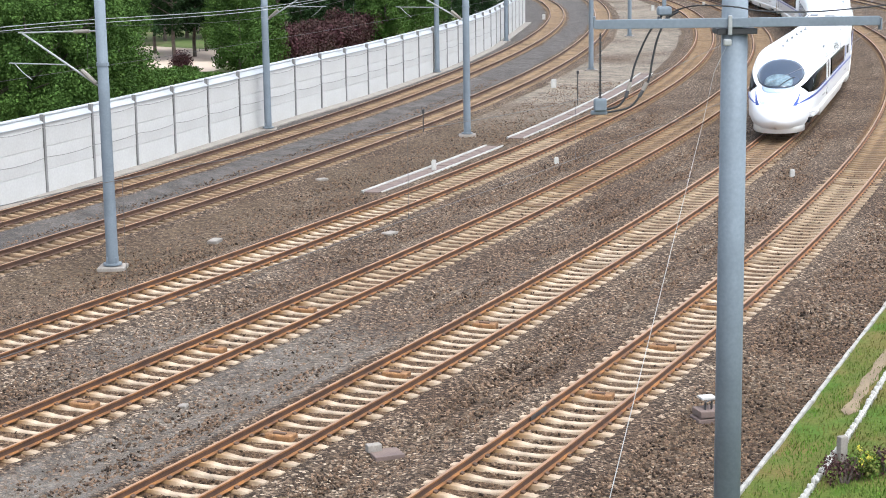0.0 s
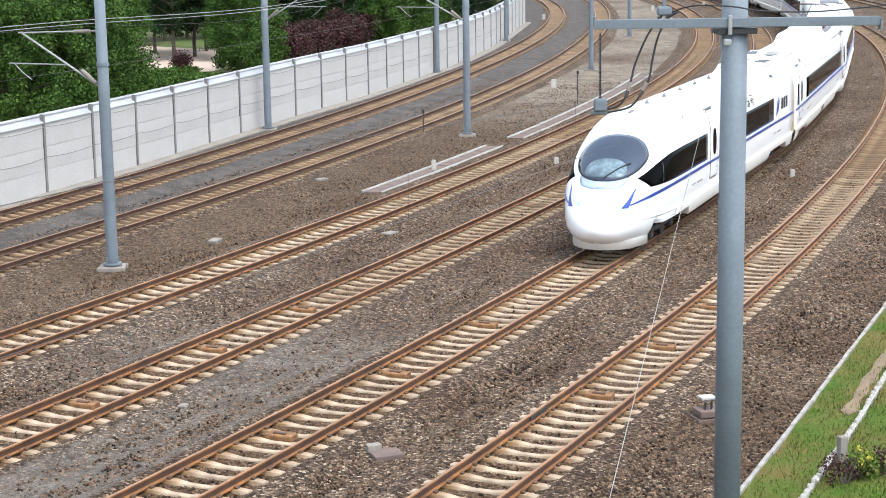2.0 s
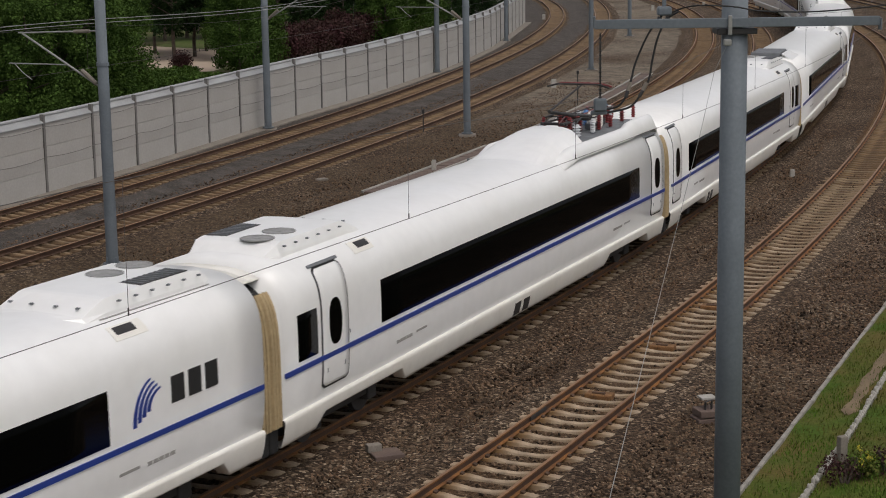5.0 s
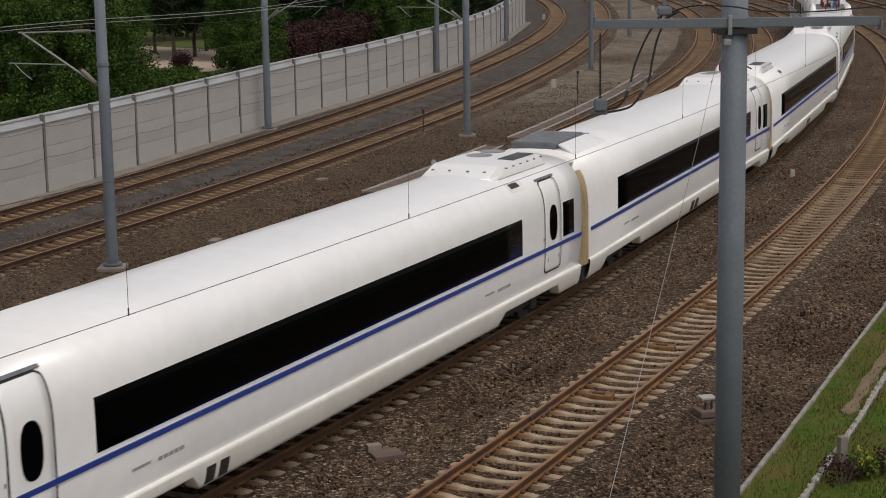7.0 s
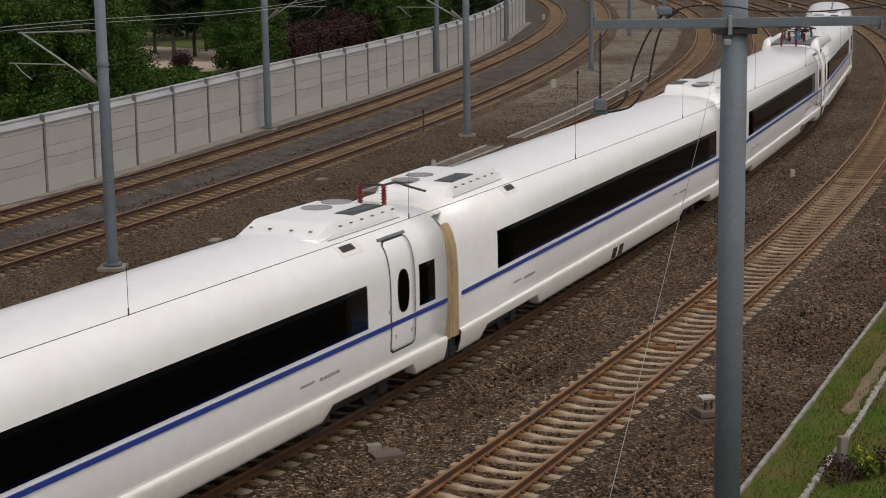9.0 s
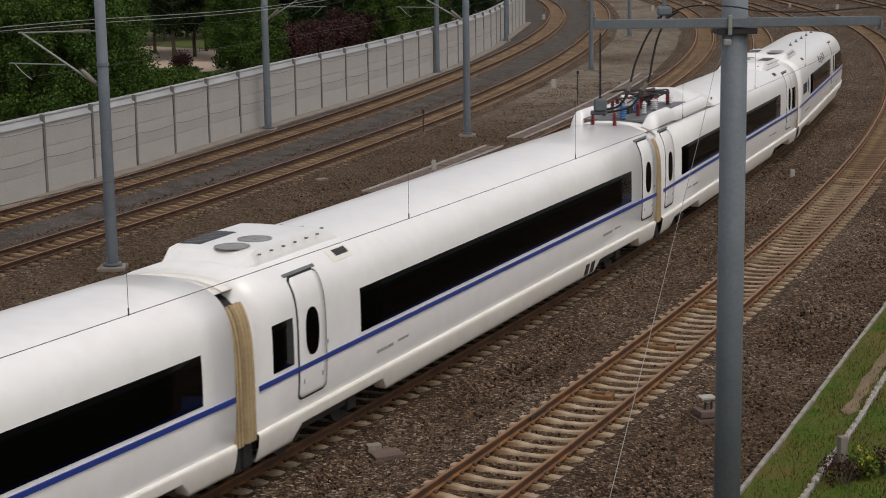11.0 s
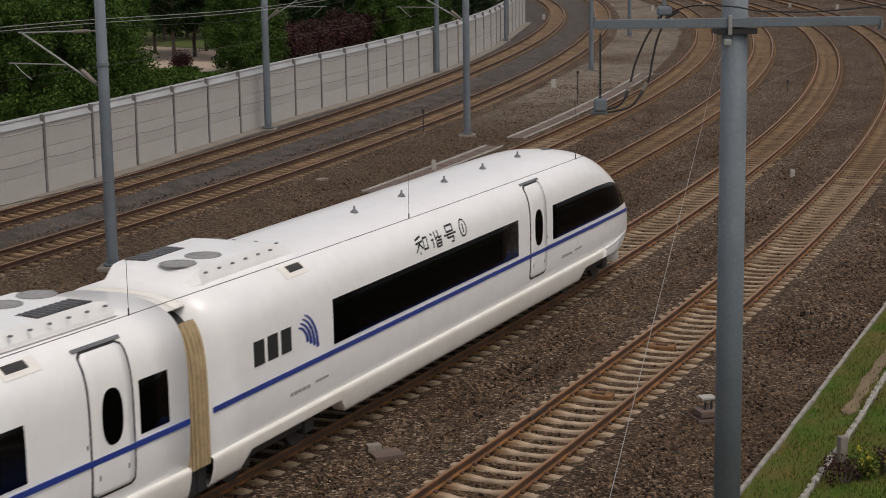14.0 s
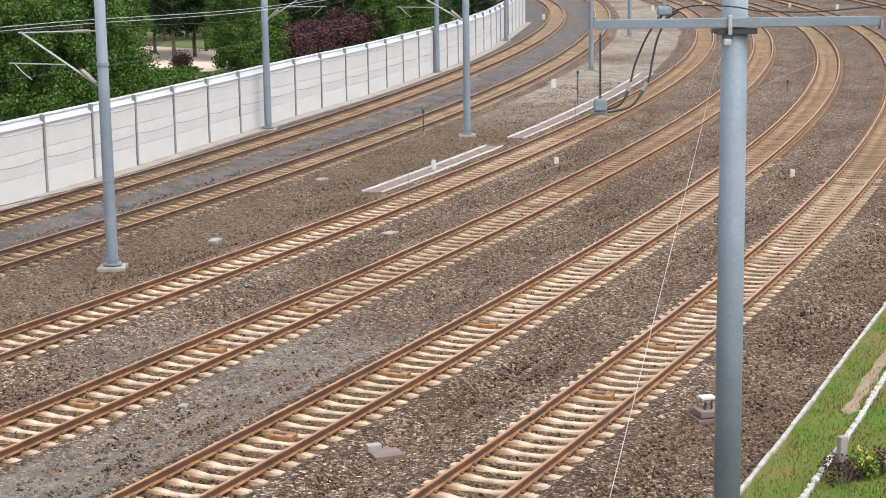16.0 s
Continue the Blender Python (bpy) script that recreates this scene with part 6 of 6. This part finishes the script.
for x, y, sx, sy in ((-5.81, 37.5, 0.24, 0.2), (-1.81, 59.0, 0.55, 0.4), (-7.7, 58.1, 0.6, 0.35), (-5.0, 72.0, 0.5, 0.3)):
    bm = bmesh.new()
    box(bm, 0, 0, 0, sx, sy, 0.16, 0.03)
    for v in bm.verts:
        v.co += Vector((noise.noise(v.co * 9 + Vector((x, 0, 0))), noise.noise(v.co * 9 + Vector((0, y, 0))), 0)) * 0.03
    simple("concrete_block", bm, M_CONCRETE, "weathered grey concrete block lying on the stones", "block", pose(x, y, -0.30, 0, 0, random.uniform(0, 90)), "loose blocks")
for x, y, h in ((-0.34, 74.4, 0.48), (5.03, 76.0, 0.3), (7.2, 111.3, 0.55), (14.43, 71.25, 0.3), (24.7, 204, 0.6), (31.5, 210, 0.6), (40.5, 203.6, 0.6), (45.1, 199.7, 0.6), (11.0, 186, 0.7)):
    bm = bmesh.new()
    box(bm, 0, 0, h / 2, 0.2 if h < 0.5 else 0.34, 0.14, h, 0.02)
    box(bm, 0, -0.01, h + 0.02, 0.16 if h < 0.5 else 0.28, 0.1, 0.05, 0.015)
    simple("marker_stone", bm, M_PALE, "small white painted lineside marker stone", "marker", pose(x, y, -0.36, 0, 0, random.uniform(-10, 20)), "lineside markers")
for x, y, h in ((20.95, 105.5, 0.75), (7.9, 100.7, 1.9), (-0.9, 87.5, 1.2)):
    root = thing("lineside_post", "thin dark lineside post with a small head", "post", pose(x, y, -0.35), "lineside posts")
    part("stem", tube([(0, 0, 0), (0, 0, h)], 0.03, 6), M_DARK, root)
    bm = bmesh.new()
    box(bm, 0, 0, h, 0.14, 0.1, 0.2, 0.02)
    part("head", bm, M_DARK, root)


def cable_trough(line, a, b, off, label):
    """A cable duct: two pale edges with pinkish covers, the covers separate."""
    root = thing("cable_trough", label, "cable duct")
    for o in (off - 0.42, off + 0.42):
        pts = []
        for s in np.arange(a, b + 0.01, 1.0):
            x, y, _ = line.at(s, o)
            pts.append((x, y))
        vs, fs = [], []
        for i, (x, y) in enumerate(pts):
            h = float(line.at(a + i)[2])
            for k, z in ((-0.05, -0.4), (-0.04, -0.22), (0.04, -0.22), (0.05, -0.4)):
                vs.append((x + k * math.sin(h), y - k * math.cos(h), z + 0.01 * noise.noise((x, y, 0))))
        for i in range(len(pts) - 1):
            for k in range(3):
                fs.append((i * 4 + k, i * 4 + k + 1, i * 4 + k + 5, i * 4 + k + 4))
        part("edge", (vs, fs), M_PALE, root, "pale concrete edge")
    bm = bmesh.new()
    box(bm, 0, 0, 0, 0.96, 0.7, 0.08, 0.01)
    me = bpy.data.meshes.new("cover")
    bm.to_mesh(me)
    bm.free()
    me.materials.append(M_PINK)
    for s in np.arange(a + 0.5, b, 1.0):
        x, y, h = line.at(s, off)
        part("cover", me, None, root).matrix_basis = pose(float(x), float(y), -0.31 + random.uniform(-0.01, 0.01), 0, 0, math.degrees(h) + random.uniform(-2, 2))


cable_trough(LINES[3], 29, 44, -2.45, "sunken cable duct with pinkish concrete covers")
cable_trough(LINES[3], 47, 84, -2.35, "long pale cable duct running beside the track")

# rusty blocks fixed across the sleepers, and a dark rail joint
for line, places in ((LINES[0], (19.2, 14.4, 9.6)), (LINES[1], (15.6, 10.2, 5.1)), (LINES[2], (25.2, 20.4, 15.0))):
    for s in places:
        x, y, h = line.at(round(s / 0.6) * 0.6 + 0.3, -0.12)
        root = thing("rail_anchor", "rusty brown anchor block between two sleepers", "rail anchor", pose(float(x), float(y), -0.21, 0, 0, math.degrees(h)), "rail anchors")
        bm = bmesh.new()
        box(bm, 0, 0, 0.0, 0.34, 0.62, 0.16, 0.03)
        part("block", bm, M_ANCHOR, root)
        bm = bmesh.new()
        box(bm, -0.05, 0.0, 0.09, 0.1, 0.3, 0.05, 0.015)
        part("plate", bm, M_CLIP, root)
x, y, h = LINES[0].at(7.7, -0.7535)
bm = bmesh.new()
box(bm, 0, 0, -0.08, 0.9, 0.09, 0.1, 0.01)
simple("rail_joint", bm, M_DARK, "dark bolted joint plate on the rail", "rail joint", pose(float(x), float(y), 0.0, 0, 0, math.degrees(float(h))))
stones()


# ---------------------------------------------------------------- motion
SPEEDS = (15.215, 15.193, 16.104, 16.408, 16.957, 16.834, 17.06, 17.28, 16.6)     # m/s every 2 s


def train_place(t):
    """How far along the line the joint behind the first car stands at t."""
    tt = np.arange(0, 16.05, 0.05)
    v = np.interp(tt, np.arange(0, 17, 2.0), SPEEDS)
    pos = np.concatenate([[0], np.cumsum((v[1:] + v[:-1]) / 2 * 0.05)])
    return 80.18 - float(np.interp(t, tt, pos)) - float(np.interp(t, (0, 4.0, 5.5, 12.5, 14.5, 16), (0, 0, 0.18, 0.18, 0, 0)))


def motions():
    for n, car in enumerate(CARS):
        rows = []
        for k in range(33):
            t = 0.5 * k
            c = train_place(t) - 12.3875 + n * 24.775 + (n - 3.5) * 0.105 * (1 if 0 < n < 7 else 0)
            xa, ya, _ = TRAIN_LINE.at(c - 8.6875)
            xb, yb, _ = TRAIN_LINE.at(c + 8.6875)
            ang = math.degrees(math.atan2(ya - yb, xa - xb)) + (180 if n in TURNED else 0)
            rows.append((t, pose((xa + xb) / 2, (ya + yb) / 2, 0, 0, 0, ang)))
        walk(car, rows)


motions()
